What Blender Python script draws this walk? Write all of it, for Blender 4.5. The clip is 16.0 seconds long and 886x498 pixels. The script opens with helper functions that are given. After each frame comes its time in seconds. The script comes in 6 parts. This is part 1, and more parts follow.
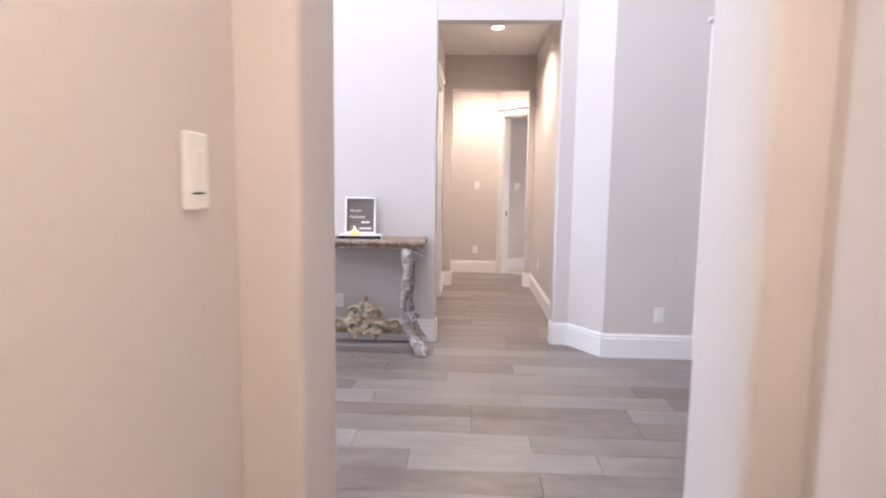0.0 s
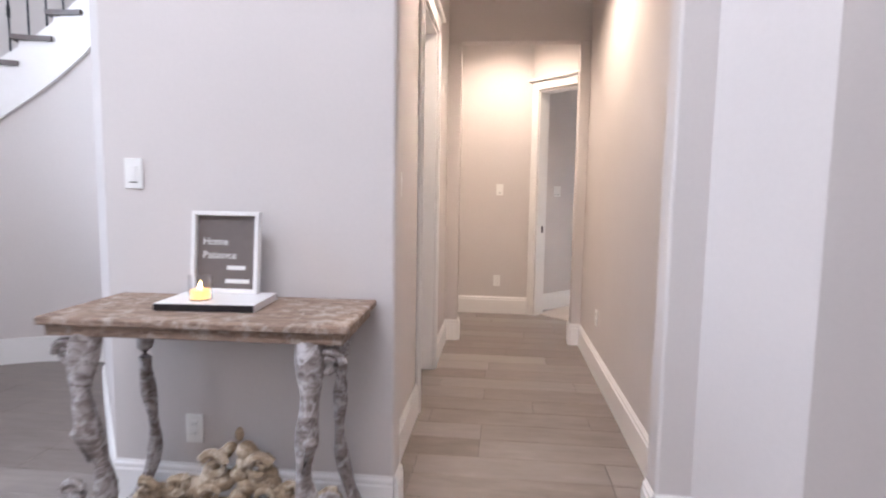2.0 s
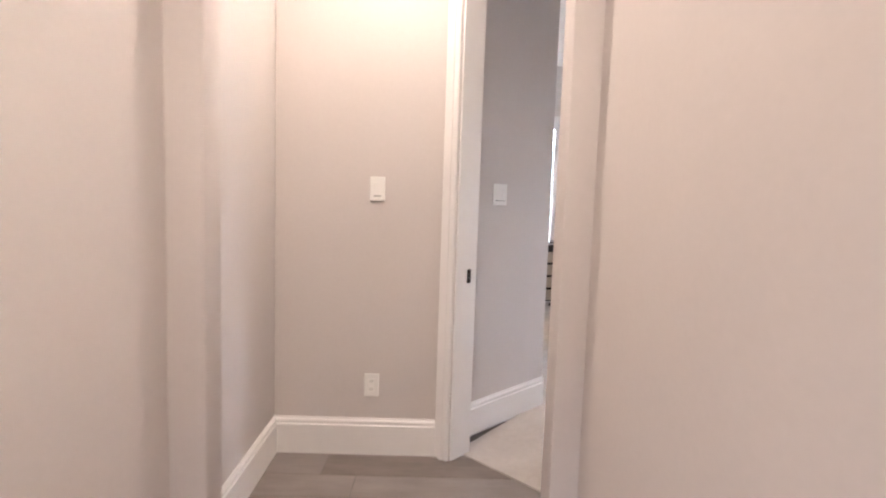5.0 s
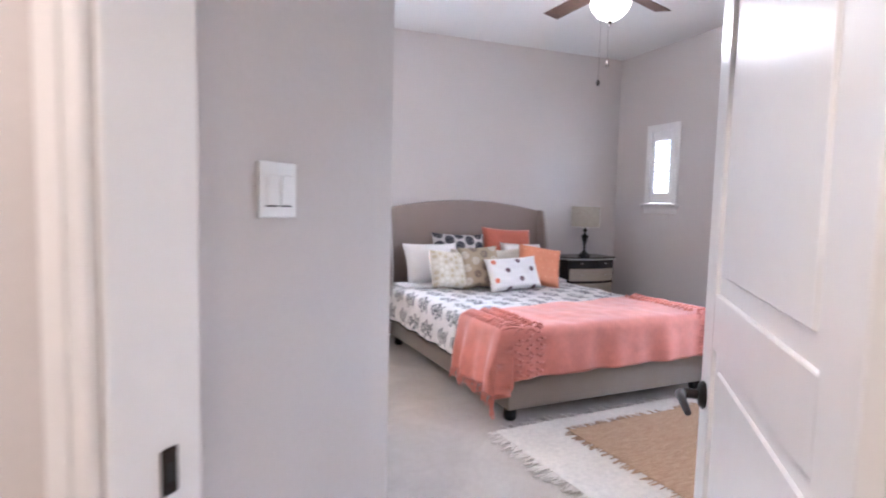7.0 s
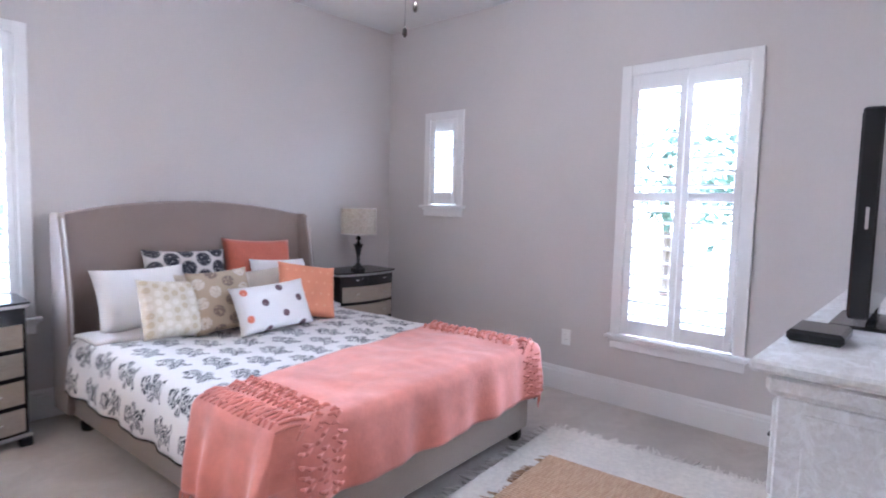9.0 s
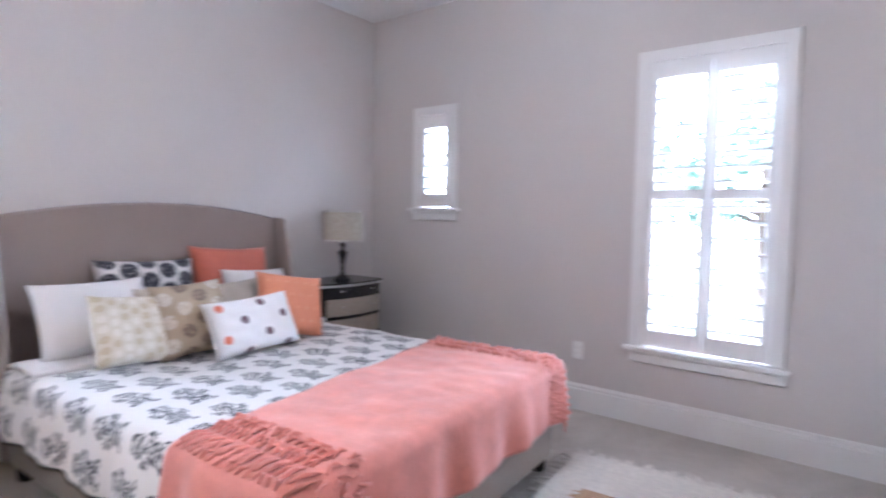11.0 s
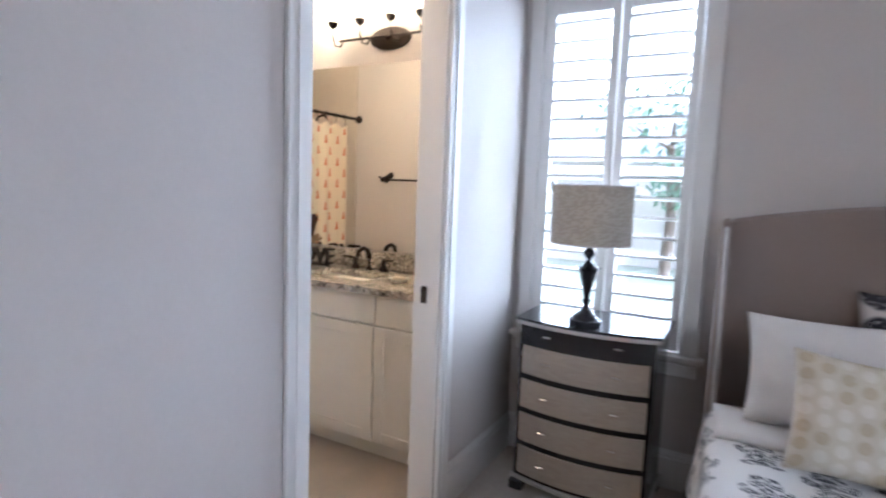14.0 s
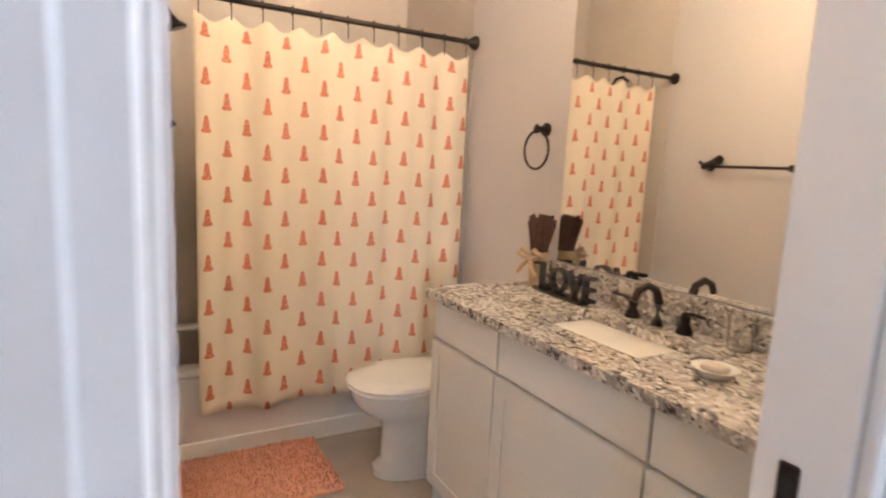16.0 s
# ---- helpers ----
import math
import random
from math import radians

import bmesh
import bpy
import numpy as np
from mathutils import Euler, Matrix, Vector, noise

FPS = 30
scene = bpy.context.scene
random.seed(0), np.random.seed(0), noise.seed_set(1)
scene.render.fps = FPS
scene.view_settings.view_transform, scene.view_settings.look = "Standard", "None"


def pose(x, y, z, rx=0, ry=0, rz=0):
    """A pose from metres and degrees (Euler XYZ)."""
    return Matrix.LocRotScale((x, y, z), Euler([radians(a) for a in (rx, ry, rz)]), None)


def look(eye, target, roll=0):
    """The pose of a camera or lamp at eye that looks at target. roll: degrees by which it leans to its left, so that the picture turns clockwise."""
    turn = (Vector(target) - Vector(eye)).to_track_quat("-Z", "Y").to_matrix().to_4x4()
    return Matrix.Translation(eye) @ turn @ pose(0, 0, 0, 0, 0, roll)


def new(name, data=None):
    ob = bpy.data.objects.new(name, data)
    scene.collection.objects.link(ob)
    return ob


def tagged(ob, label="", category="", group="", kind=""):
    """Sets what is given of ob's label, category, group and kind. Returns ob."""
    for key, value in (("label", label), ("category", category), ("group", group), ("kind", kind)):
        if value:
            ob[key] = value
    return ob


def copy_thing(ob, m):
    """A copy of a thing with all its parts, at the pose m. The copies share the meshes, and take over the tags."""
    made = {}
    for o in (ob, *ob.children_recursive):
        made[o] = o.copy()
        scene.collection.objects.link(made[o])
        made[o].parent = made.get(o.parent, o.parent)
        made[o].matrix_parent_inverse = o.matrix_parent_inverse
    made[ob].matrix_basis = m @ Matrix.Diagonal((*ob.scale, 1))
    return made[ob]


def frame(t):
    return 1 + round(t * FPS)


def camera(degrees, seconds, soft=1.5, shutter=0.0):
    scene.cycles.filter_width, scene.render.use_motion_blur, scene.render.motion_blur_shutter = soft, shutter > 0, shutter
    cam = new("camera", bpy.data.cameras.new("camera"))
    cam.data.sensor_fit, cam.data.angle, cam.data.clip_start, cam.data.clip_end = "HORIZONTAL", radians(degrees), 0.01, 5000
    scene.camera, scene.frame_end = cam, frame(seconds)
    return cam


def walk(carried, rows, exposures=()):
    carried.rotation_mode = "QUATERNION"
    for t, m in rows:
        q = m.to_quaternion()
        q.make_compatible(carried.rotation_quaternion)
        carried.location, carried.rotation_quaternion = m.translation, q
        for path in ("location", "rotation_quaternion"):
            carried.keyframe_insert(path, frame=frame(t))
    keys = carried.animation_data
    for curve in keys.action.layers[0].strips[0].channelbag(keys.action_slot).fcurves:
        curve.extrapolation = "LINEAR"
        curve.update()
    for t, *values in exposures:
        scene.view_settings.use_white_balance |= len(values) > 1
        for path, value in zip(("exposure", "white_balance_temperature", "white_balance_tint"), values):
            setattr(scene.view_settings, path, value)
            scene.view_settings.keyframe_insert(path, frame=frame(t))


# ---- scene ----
cam = camera(77.0, 16.0, soft=2.0, shutter=0.4)

PATH = [
    (0, (-0.037, 0.128, 1.303), (-0.134, 2.114, 1.088), 0.8),
    (0.5, (0.01, 0.773, 1.315), (-0.139, 2.756, 1.102), 0.9),
    (1, (0.03, 1.443, 1.301), (-0.128, 3.426, 1.096), 0.9),
    (1.5, (0.06, 2.086, 1.303), (-0.125, 4.067, 1.101), 0.9),
    (2, (0.064, 2.726, 1.303), (-0.138, 4.706, 1.107), 0.9),
    (2.5, (0.104, 3.36, 1.296), (-0.086, 5.342, 1.101), 1.4),
    (3, (0.134, 3.967, 1.298), (-0.009, 5.952, 1.106), 1.6),
    (3.5, (0.182, 4.52, 1.313), (0.119, 6.51, 1.122), 1.8),
    (4, (0.261, 5.02, 1.336), (0.236, 7.01, 1.145), 2.0),
    (4.2, (0.284, 5.207, 1.331), (0.263, 7.198, 1.14), 2.0),
    (6.3, (0.445, 7.422, 1.345), (0.822, 9.378, 1.171), 1.6),
    (7, (0.59, 7.962, 1.332), (1.324, 9.816, 1.172), 1.4),
    (7.5, (0.785, 8.358, 1.347), (1.734, 10.112, 1.195), 1.2),
    (8, (0.93, 8.66, 1.398), (2.041, 10.309, 1.228), 1.3),
    (8.7, (1.09, 9.065, 1.403), (2.476, 10.497, 1.235), 1.5),
    (10.8, (1.223, 9.65, 1.331), (2.922, 10.698, 1.211), 0.7),
    (11, (1.275, 9.684, 1.333), (2.848, 10.913, 1.212), 1.0),
    (11.5, (1.459, 9.604, 1.348), (2.663, 11.195, 1.211), 1.2),
    (12, (1.718, 9.623, 1.318), (2.597, 11.414, 1.178), 1.4),
    (12.5, (1.936, 9.79, 1.327), (2.433, 11.723, 1.187), 1.5),
    (13, (2.211, 9.961, 1.356), (2.165, 11.953, 1.188), 1.5),
    (13.5, (2.301, 10.228, 1.268), (1.692, 12.129, 1.143), 1.2),
    (14, (2.127, 10.584, 1.375), (1.164, 12.323, 1.154), 2.1),
    (14.5, (1.967, 10.954, 1.36), (0.719, 12.5, 1.126), 1.8),
    (15, (1.782, 11.195, 1.377), (0.389, 12.606, 1.114), 2.7),
    (15.5, (1.554, 11.493, 1.36), (-0.011, 12.708, 1.088), 2.3),
    (16, (1.362, 11.729, 1.345), (-0.359, 12.704, 1.053), 2.8),
]
walk(cam, [(t, look(eye, target, roll)) for t, eye, target, roll in PATH], exposures=(
    (0, 1.46, 6000, 16), (0.6, 1.25, 6000, 16), (3.5, 1.2, 6000, 15), (4.2, 1.25, 6000, 15), (6.5, 1.35, 5400, 15), (7.3, 1.54, 5300, 15), (8, 1.56, 5150, 15), (8.6, 1.44, 5080, 15), (11, 1.42, 5150, 14), (12, 1.14, 5120, 15), (12.5, 1.18, 5200, 15), (13.5, 0.72, 5350, 14),
    (14.5, 0.25, 5200, 8), (15, 0.1, 5250, 10), (15.5, 0.2, 5500, 10), (16, 0.48, 5700, 14)))

# ---- world and lights ----
world = bpy.data.worlds.new("world")
scene.world = world
world.use_nodes = True
wn = world.node_tree.nodes
sky = wn.new("ShaderNodeTexSky")
sky.sky_type, sky.sun_disc = "NISHITA", False
sky.sun_elevation, sky.sun_rotation = radians(50), radians(200)
world.node_tree.links.new(sky.outputs[0], wn["Background"].inputs[0])
wn["Background"].inputs[1].default_value = 0.15


def lamp(name, kind, m, energy, colour, size=0.2, size_y=None, **more):
    data = bpy.data.lights.new(name, kind)
    data.energy, data.color = energy, colour
    if kind == "AREA":
        data.shape, data.size = "RECTANGLE", size
        data.size_y = size_y or size
    elif kind == "POINT":
        data.shadow_soft_size = size
    elif kind == "SPOT":
        data.shadow_soft_size, data.spot_size, data.spot_blend = size, radians(more["cone"]), 0.9
    else:
        data.angle = size
    ob = new(name, data)
    ob.matrix_world = m
    return ob


DAY = (0.86, 0.93, 1.0)
WARM = (1.0, 0.80, 0.60)
lamp("sun", "SUN", look((12, -20, 34), (0, 0, 0)), 2.0, (1, 0.97, 0.92), radians(12))
# bright overcast sky beyond the gardens, seen through the bedroom windows
lamp("sky_light_north", "AREA", look((1.6, 34, 6.5), (1.6, 13, 1.5)), 52000, DAY, 40, 16)
lamp("sky_light_east", "AREA", look((26, 11.2, 6.5), (5, 11.2, 1.5)), 42000, DAY, 40, 16)
# tall foyer windows beside the stairs
lamp("window_light_foyer", "AREA", look((-5.3, 3.6, 2.6), (-1, 4.4, 1.2)), 62, DAY, 2.4, 3.6)
# unseen fill added high in the foyer; the wall behind it has no window
lamp("foyer_fill_high", "AREA", look((-0.6, 1.6, 4.9), (0.2, 4.2, 0.6)), 95, (0.94, 0.95, 1.0), 3.0, 1.0)
# added fill inside the closed study, which has no window opening
lamp("study_fill", "AREA", look((4.9, 7.0, 1.8), (2.2, 7.2, 1.2)), 5.0, DAY, 1.2, 1.6)
# recessed cans, ceiling fan and vanity lamps
lamp("can_light_hall", "SPOT", look((0.22, 6.35, 2.99), (0.22, 6.35, 0)), 66, WARM, 0.05, cone=150)
lamp("can_light_vestibule", "SPOT", look((0.1, 8.2, 2.99), (0.1, 8.2, 0)), 50, WARM, 0.05, cone=155)
# added overhead fill to brighten the entry; no fixture belongs to it
lamp("entry_fill", "SPOT", look((0.06, 0.1, 2.7), (0.06, 0.1, 0)), 62, WARM, 0.05, cone=150)
lamp("fan_light", "POINT", pose(2.85, 10.93, 2.38), 13, (1, 0.92, 0.82), 0.1)
for lx in (-0.06, 0.16, 0.38, 0.6):
    lamp("vanity_light_glow", "POINT", pose(lx, 13.08, 2.42), 19, (1.0, 0.74, 0.44), 0.05)


# ---- materials ----
class Nodes:
    """Short spelling for node trees."""
    def __init__(self, name):
        self.mat = bpy.data.materials.new(name)
        self.mat.use_nodes = True
        self.t = self.mat.node_tree
        self.bsdf = self.t.nodes["Principled BSDF"]

    def put(self, node, key, value):
        if isinstance(value, bpy.types.NodeSocket):
            self.t.links.new(value, node.inputs[key])
        else:
            node.inputs[key].default_value = value

    def math(self, op, a, b=0.0, c=0.0):
        n = self.t.nodes.new("ShaderNodeMath")
        n.operation = op
        for k, v in enumerate((a, b, c)):
            self.put(n, k, v)
        return n.outputs[0]

    def coord(self, kind="Object"):
        return self.t.nodes.new("ShaderNodeTexCoord").outputs[kind]

    def split(self, v):
        n = self.t.nodes.new("ShaderNodeSeparateXYZ")
        self.put(n, 0, v)
        return n.outputs

    def scaled(self, v, sx, sy, sz):
        n = self.t.nodes.new("ShaderNodeMapping")
        self.put(n, "Vector", v)
        n.inputs["Scale"].default_value = (sx, sy, sz)
        return n.outputs[0]

    def noise(self, v, scale, detail=4.0, rough=0.6, warp=0.0):
        n = self.t.nodes.new("ShaderNodeTexNoise")
        self.put(n, "Vector", v)
        for k, x in (("Scale", scale), ("Detail", detail), ("Roughness", rough), ("Distortion", warp)):
            n.inputs[k].default_value = x
        return n.outputs["Fac"]

    def voronoi(self, v, scale, out="Distance"):
        n = self.t.nodes.new("ShaderNodeTexVoronoi")
        self.put(n, "Vector", v)
        n.inputs["Scale"].default_value = scale
        return n.outputs[out]

    def ramp(self, fac, lo, hi, a=0.0, b=1.0):
        n = self.t.nodes.new("ShaderNodeMapRange")
        self.put(n, "Value", fac)
        for k, x in (("From Min", lo), ("From Max", hi), ("To Min", a), ("To Max", b)):
            n.inputs[k].default_value = x
        return n.outputs[0]

    def mix(self, fac, a, b):
        n = self.t.nodes.new("ShaderNodeMix")
        n.data_type = "RGBA"
        self.put(n, "Factor", fac)
        for k, v in ((6, a), (7, b)):
            self.put(n, k, v if isinstance(v, bpy.types.NodeSocket) else (*v[:3], 1))
        return n.outputs[2]

    def bump(self, height, strength, distance=0.01):
        n = self.t.nodes.new("ShaderNodeBump")
        n.inputs["Strength"].default_value, n.inputs["Distance"].default_value = strength, distance
        self.put(n, "Height", height)
        self.put(self.bsdf, "Normal", n.outputs[0])

    def done(self, colour, rough=0.6, metal=0.0, **more):
        self.put(self.bsdf, "Base Color", colour if isinstance(colour, bpy.types.NodeSocket) else (*colour, 1))
        self.put(self.bsdf, "Roughness", rough)
        self.put(self.bsdf, "Metallic", metal)
        for k, v in more.items():
            self.put(self.bsdf, k.replace("_", " "), v)
        return self.mat


def plain(name, colour, rough=0.5, metal=0.0, vary=0.06, grain=30.0, relief=0.08, stain=1.5, **more):
    """A surface with fine grain and broad unevenness."""
    n = Nodes(name)
    v = n.coord()
    dark = tuple(c * (1 - vary) for c in colour)
    light = tuple(min(1, c * (1 + vary)) for c in colour)
    fac = n.math("ADD", n.math("MULTIPLY", n.noise(v, grain), 0.5), n.math("MULTIPLY", n.noise(v, stain, 2), 0.5))
    n.bump(n.noise(v, grain * 3, 3), relief, 0.004)
    return n.done(n.mix(n.ramp(fac, 0.35, 0.65), dark, light), n.ramp(n.noise(v, stain * 3), 0.3, 0.7, rough * 0.9, min(1, rough * 1.1)), metal, **more)


WALL = plain("wall_paint", (0.63, 0.585, 0.56), 0.8, vary=0.02, grain=60, relief=0.10, Specular_IOR_Level=0.15)
TRIM = plain("trim_paint", (0.82, 0.80, 0.78), 0.32, vary=0.015, grain=20, relief=0.02)
CEIL = plain("ceiling_paint", (0.80, 0.79, 0.77), 0.8, vary=0.015, grain=60, relief=0.10)
PLATE = plain("switch_plastic", (0.84, 0.83, 0.80), 0.3, vary=0.01, relief=0.01)
DARK = plain("dark_gap", (0.015, 0.013, 0.012), 0.6)
BRONZE = plain("oil_rubbed_bronze", (0.035, 0.026, 0.022), 0.38, 0.8, vary=0.2, relief=0.03)
IRON = plain("black_iron", (0.03, 0.03, 0.034), 0.45, 0.5, vary=0.15)
BLACKWOOD = plain("black_lacquer", (0.018, 0.016, 0.018), 0.22, vary=0.2, relief=0.02)
CHROME = plain("nickel", (0.75, 0.72, 0.68), 0.22, 1.0, vary=0.05, relief=0.01)
SILVERLEAF = plain("silver_edge", (0.55, 0.52, 0.50), 0.35, 0.5, vary=0.1)
PORCELAIN = plain("porcelain", (0.86, 0.84, 0.79), 0.08, vary=0.01, relief=0.0)
CABINET = plain("cabinet_paint", (0.80, 0.77, 0.70), 0.35, vary=0.015, relief=0.02)
TAUPE = plain("taupe_upholstery", (0.30, 0.235, 0.205), 0.9, vary=0.08, grain=220, relief=0.35, Sheen_Weight=0.3)
TAUPE2 = plain("taupe_rail_fabric", (0.33, 0.28, 0.235), 0.9, vary=0.08, grain=220, relief=0.35)
SHEET = plain("white_linen", (0.80, 0.77, 0.76), 0.9, vary=0.03, grain=150, relief=0.25)
CREAM = plain("cream_linen", (0.62, 0.55, 0.46), 0.9, vary=0.06, grain=150, relief=0.3)
THROW = plain("coral_throw_fabric", (0.68, 0.232, 0.175), 0.85, vary=0.12, grain=14, relief=0.4, stain=3, Sheen_Weight=0.3)
CORAL = plain("coral_velvet", (0.53, 0.135, 0.082), 0.75, vary=0.12, grain=60, relief=0.2, Sheen_Weight=0.25)
STAIRWOOD = plain("grey_stained_oak", (0.14, 0.115, 0.108), 0.4, vary=0.2, grain=25, relief=0.08)
TVBLACK = plain("tv_black", (0.012, 0.012, 0.014), 0.15, vary=0.1, relief=0.0)
DARKSHELF = plain("dark_bookcase", (0.16, 0.12, 0.105), 0.5, vary=0.15)
GREYCAB = plain("grey_cabinet", (0.34, 0.32, 0.31), 0.5, vary=0.05)
ASPH = plain("roof_shingle", (0.22, 0.22, 0.24), 0.9, vary=0.2)
SIDING = plain("neighbour_wall", (0.55, 0.50, 0.46), 0.9, vary=0.1)
LEAF = plain("leaf_green", (0.10, 0.17, 0.11), 0.6, vary=0.3, grain=3)
BARK = plain("bark", (0.14, 0.10, 0.075), 0.9, vary=0.2)
GRASS = plain("lawn", (0.20, 0.22, 0.16), 0.95, vary=0.25, grain=8, relief=0.4)
STEEL = plain("shower_surround", (0.62, 0.55, 0.48), 0.4, vary=0.06, grain=4)
WAX = plain("candle_wax", (0.85, 0.55, 0.18), 0.5, vary=0.05, Emission_Color=(1.0, 0.5, 0.12, 1), Emission_Strength=0.8)
LETTER = plain("pale_lettering", (0.75, 0.74, 0.72), 0.6, vary=0.02)
BOARD = plain("charcoal_board", (0.145, 0.120, 0.110), 0.7, vary=0.08)
PINKBOX = plain("pale_card", (0.65, 0.55, 0.53), 0.6)
MAROON = plain("maroon_gloss", (0.22, 0.02, 0.02), 0.2)
TWIG = plain("dried_twigs", (0.10, 0.045, 0.03), 0.9, vary=0.3, grain=60)
BURLAP = plain("burlap", (0.50, 0.36, 0.22), 0.95, vary=0.15, grain=200, relief=0.4)
GOLDRUG = plain("bath_mat_pile", (0.70, 0.36, 0.25), 0.95, vary=0.15, grain=50, relief=1.0)


def emitter(name, colour, power):
    n = Nodes(name)
    return n.done((0.9, 0.88, 0.84), 0.4, 0, Emission_Color=(*colour, 1), Emission_Strength=power)


CANGLOW = emitter("can_lens", (1, 0.83, 0.62), 9)
BOWLGLOW = emitter("frosted_bowl", (1, 0.80, 0.58), 1.6)
SHADEGLOW = emitter("frosted_shade", (1, 0.78, 0.48), 3.5)
FLAME = emitter("flame", (1, 0.62, 0.2), 12)


def glassy(name, rough=0.0):
    n = Nodes(name)
    return n.done((1, 1, 1), rough, 0, Transmission_Weight=1.0, IOR=1.45)


GLASS = glassy("clear_glass")
n = Nodes("mirror_silver")
MIRROR = n.done((0.92, 0.92, 0.90), 0.01, 1.0)


def wood_tile():
    n = Nodes("wood_look_tile")
    info = n.t.nodes.new("ShaderNodeObjectInfo").outputs["Random"]
    v = n.coord()
    off = n.t.nodes.new("ShaderNodeVectorMath")
    off.operation = "ADD"
    comb = n.t.nodes.new("ShaderNodeCombineXYZ")
    n.put(comb, 0, n.math("MULTIPLY", info, 37.0))
    n.put(comb, 1, n.math("MULTIPLY", info, 91.0))
    n.put(off, 0, v), n.put(off, 1, comb.outputs[0])
    v = off.outputs[0]
    grain = n.noise(n.scaled(v, 1.2, 9, 1), 3.0, 6, 0.65, 0.8)
    cloud = n.noise(n.scaled(v, 1, 2.5, 1), 2.6, 3)
    fine = n.noise(n.scaled(v, 4, 90, 1), 4.0, 3)
    fac = n.math("ADD", n.math("MULTIPLY", grain, 0.28), n.math("ADD", n.math("MULTIPLY", cloud, 0.57), n.math("MULTIPLY", fine, 0.15)))
    base = n.mix(n.ramp(fac, 0.36, 0.66), (0.158, 0.132, 0.119), (0.275, 0.235, 0.213))
    tone = n.ramp(info, 0, 1, -0.09, 0.10)
    h = n.t.nodes.new("ShaderNodeBrightContrast")
    n.put(h, "Color", base), n.put(h, "Bright", n.math("MULTIPLY", tone, 0.55))
    n.bump(grain, 0.12, 0.004)
    return n.done(h.outputs[0], n.ramp(cloud, 0.3, 0.7, 0.30, 0.44))


TILE = wood_tile()
GROUT = plain("grout", (0.10, 0.085, 0.078), 0.9, vary=0.1)


def carpet():
    n = Nodes("cut_pile_carpet")
    v = n.coord()
    pile, broad = n.noise(v, 260, 3, 0.7), n.noise(v, 2.2, 3, 0.6, 0.8)
    spot = n.noise(v, 30, 4)
    fac = n.math("ADD", n.math("MULTIPLY", pile, 0.35), n.math("ADD", n.math("MULTIPLY", broad, 0.45), n.math("MULTIPLY", spot, 0.2)))
    n.bump(n.math("ADD", pile, n.math("MULTIPLY", spot, 0.6)), 0.6, 0.008)
    return n.done(n.mix(n.ramp(fac, 0.38, 0.62), (0.43, 0.375, 0.325), (0.58, 0.52, 0.465)), 0.98, 0, Sheen_Weight=0.2)


CARPET = carpet()


def granite():
    n = Nodes("granite")
    v = n.coord()
    big = n.noise(v, 13, 6, 0.7, 1.2)
    dots = n.voronoi(n.scaled(v, 1, 1, 1), 90, "Color")
    d = n.math("MULTIPLY", n.split(dots)[0], 1.0)
    veins = n.noise(v, 30, 5, 0.7, 1.5)
    c = n.mix(n.ramp(big, 0.42, 0.58), (0.62, 0.56, 0.47), (0.30, 0.27, 0.24))
    c = n.mix(n.ramp(veins, 0.535, 0.575), c, (0.045, 0.04, 0.038))
    c = n.mix(n.ramp(d, 0.80, 0.84), c, (0.72, 0.68, 0.62))
    return n.done(c, 0.12)


GRANITE = granite()


def old_wood(name, dark, light, flake):
    n = Nodes(name)
    v = n.coord()
    g = n.noise(n.scaled(v, 3, 14, 14), 3, 6, 0.7, 1.0)
    chips = n.noise(v, 16, 6, 0.75, 0.6)
    c = n.mix(n.ramp(g, 0.35, 0.65), dark, light)
    c = n.mix(n.ramp(chips, 0.5, 0.6), c, flake)
    n.bump(n.math("ADD", g, chips), 0.4, 0.006)
    return n.done(c, 0.75)


TABLETOP = old_wood("weathered_top", (0.15, 0.095, 0.065), (0.36, 0.255, 0.19), (0.42, 0.35, 0.29))
TABLELEG = old_wood("distressed_paint", (0.12, 0.09, 0.08), (0.40, 0.36, 0.34), (0.55, 0.52, 0.52))
CARVED = old_wood("carved_gilt_wood", (0.19, 0.13, 0.08), (0.43, 0.33, 0.22), (0.55, 0.46, 0.35))
WHITEWASH = old_wood("whitewashed_wood", (0.60, 0.57, 0.54), (0.72, 0.70, 0.68), (0.76, 0.745, 0.73))
DRAWER = old_wood("champagne_drawer", (0.36, 0.30, 0.24), (0.44, 0.37, 0.30), (0.40, 0.335, 0.27))
FANWOOD = old_wood("fan_blade_wood", (0.05, 0.028, 0.02), (0.10, 0.055, 0.035), (0.07, 0.04, 0.03))


def cells(n, sx, sy):
    """Staggered cells over the UV map: local x and y, each in cell units from the middle, and a random value of the cell."""
    u, v, _ = n.split(n.coord("UV"))
    col = n.math("DIVIDE", u, sx)
    ci = n.math("FLOOR", col)
    lx = n.math("SUBTRACT", n.math("SUBTRACT", col, ci), 0.5)
    row = n.math("ADD", n.math("DIVIDE", v, sy), n.math("MULTIPLY", n.math("MODULO", n.math("ABSOLUTE", ci), 2.0), 0.5))
    ri = n.math("FLOOR", row)
    ly = n.math("SUBTRACT", n.math("SUBTRACT", row, ri), 0.5)
    rnd = n.math("FRACT", n.math("ABSOLUTE", n.math("MULTIPLY", n.math("SINE", n.math("ADD", n.math("MULTIPLY", ci, 12.99), n.math("MULTIPLY", ri, 78.23))), 437.5)))
    return lx, ly, rnd


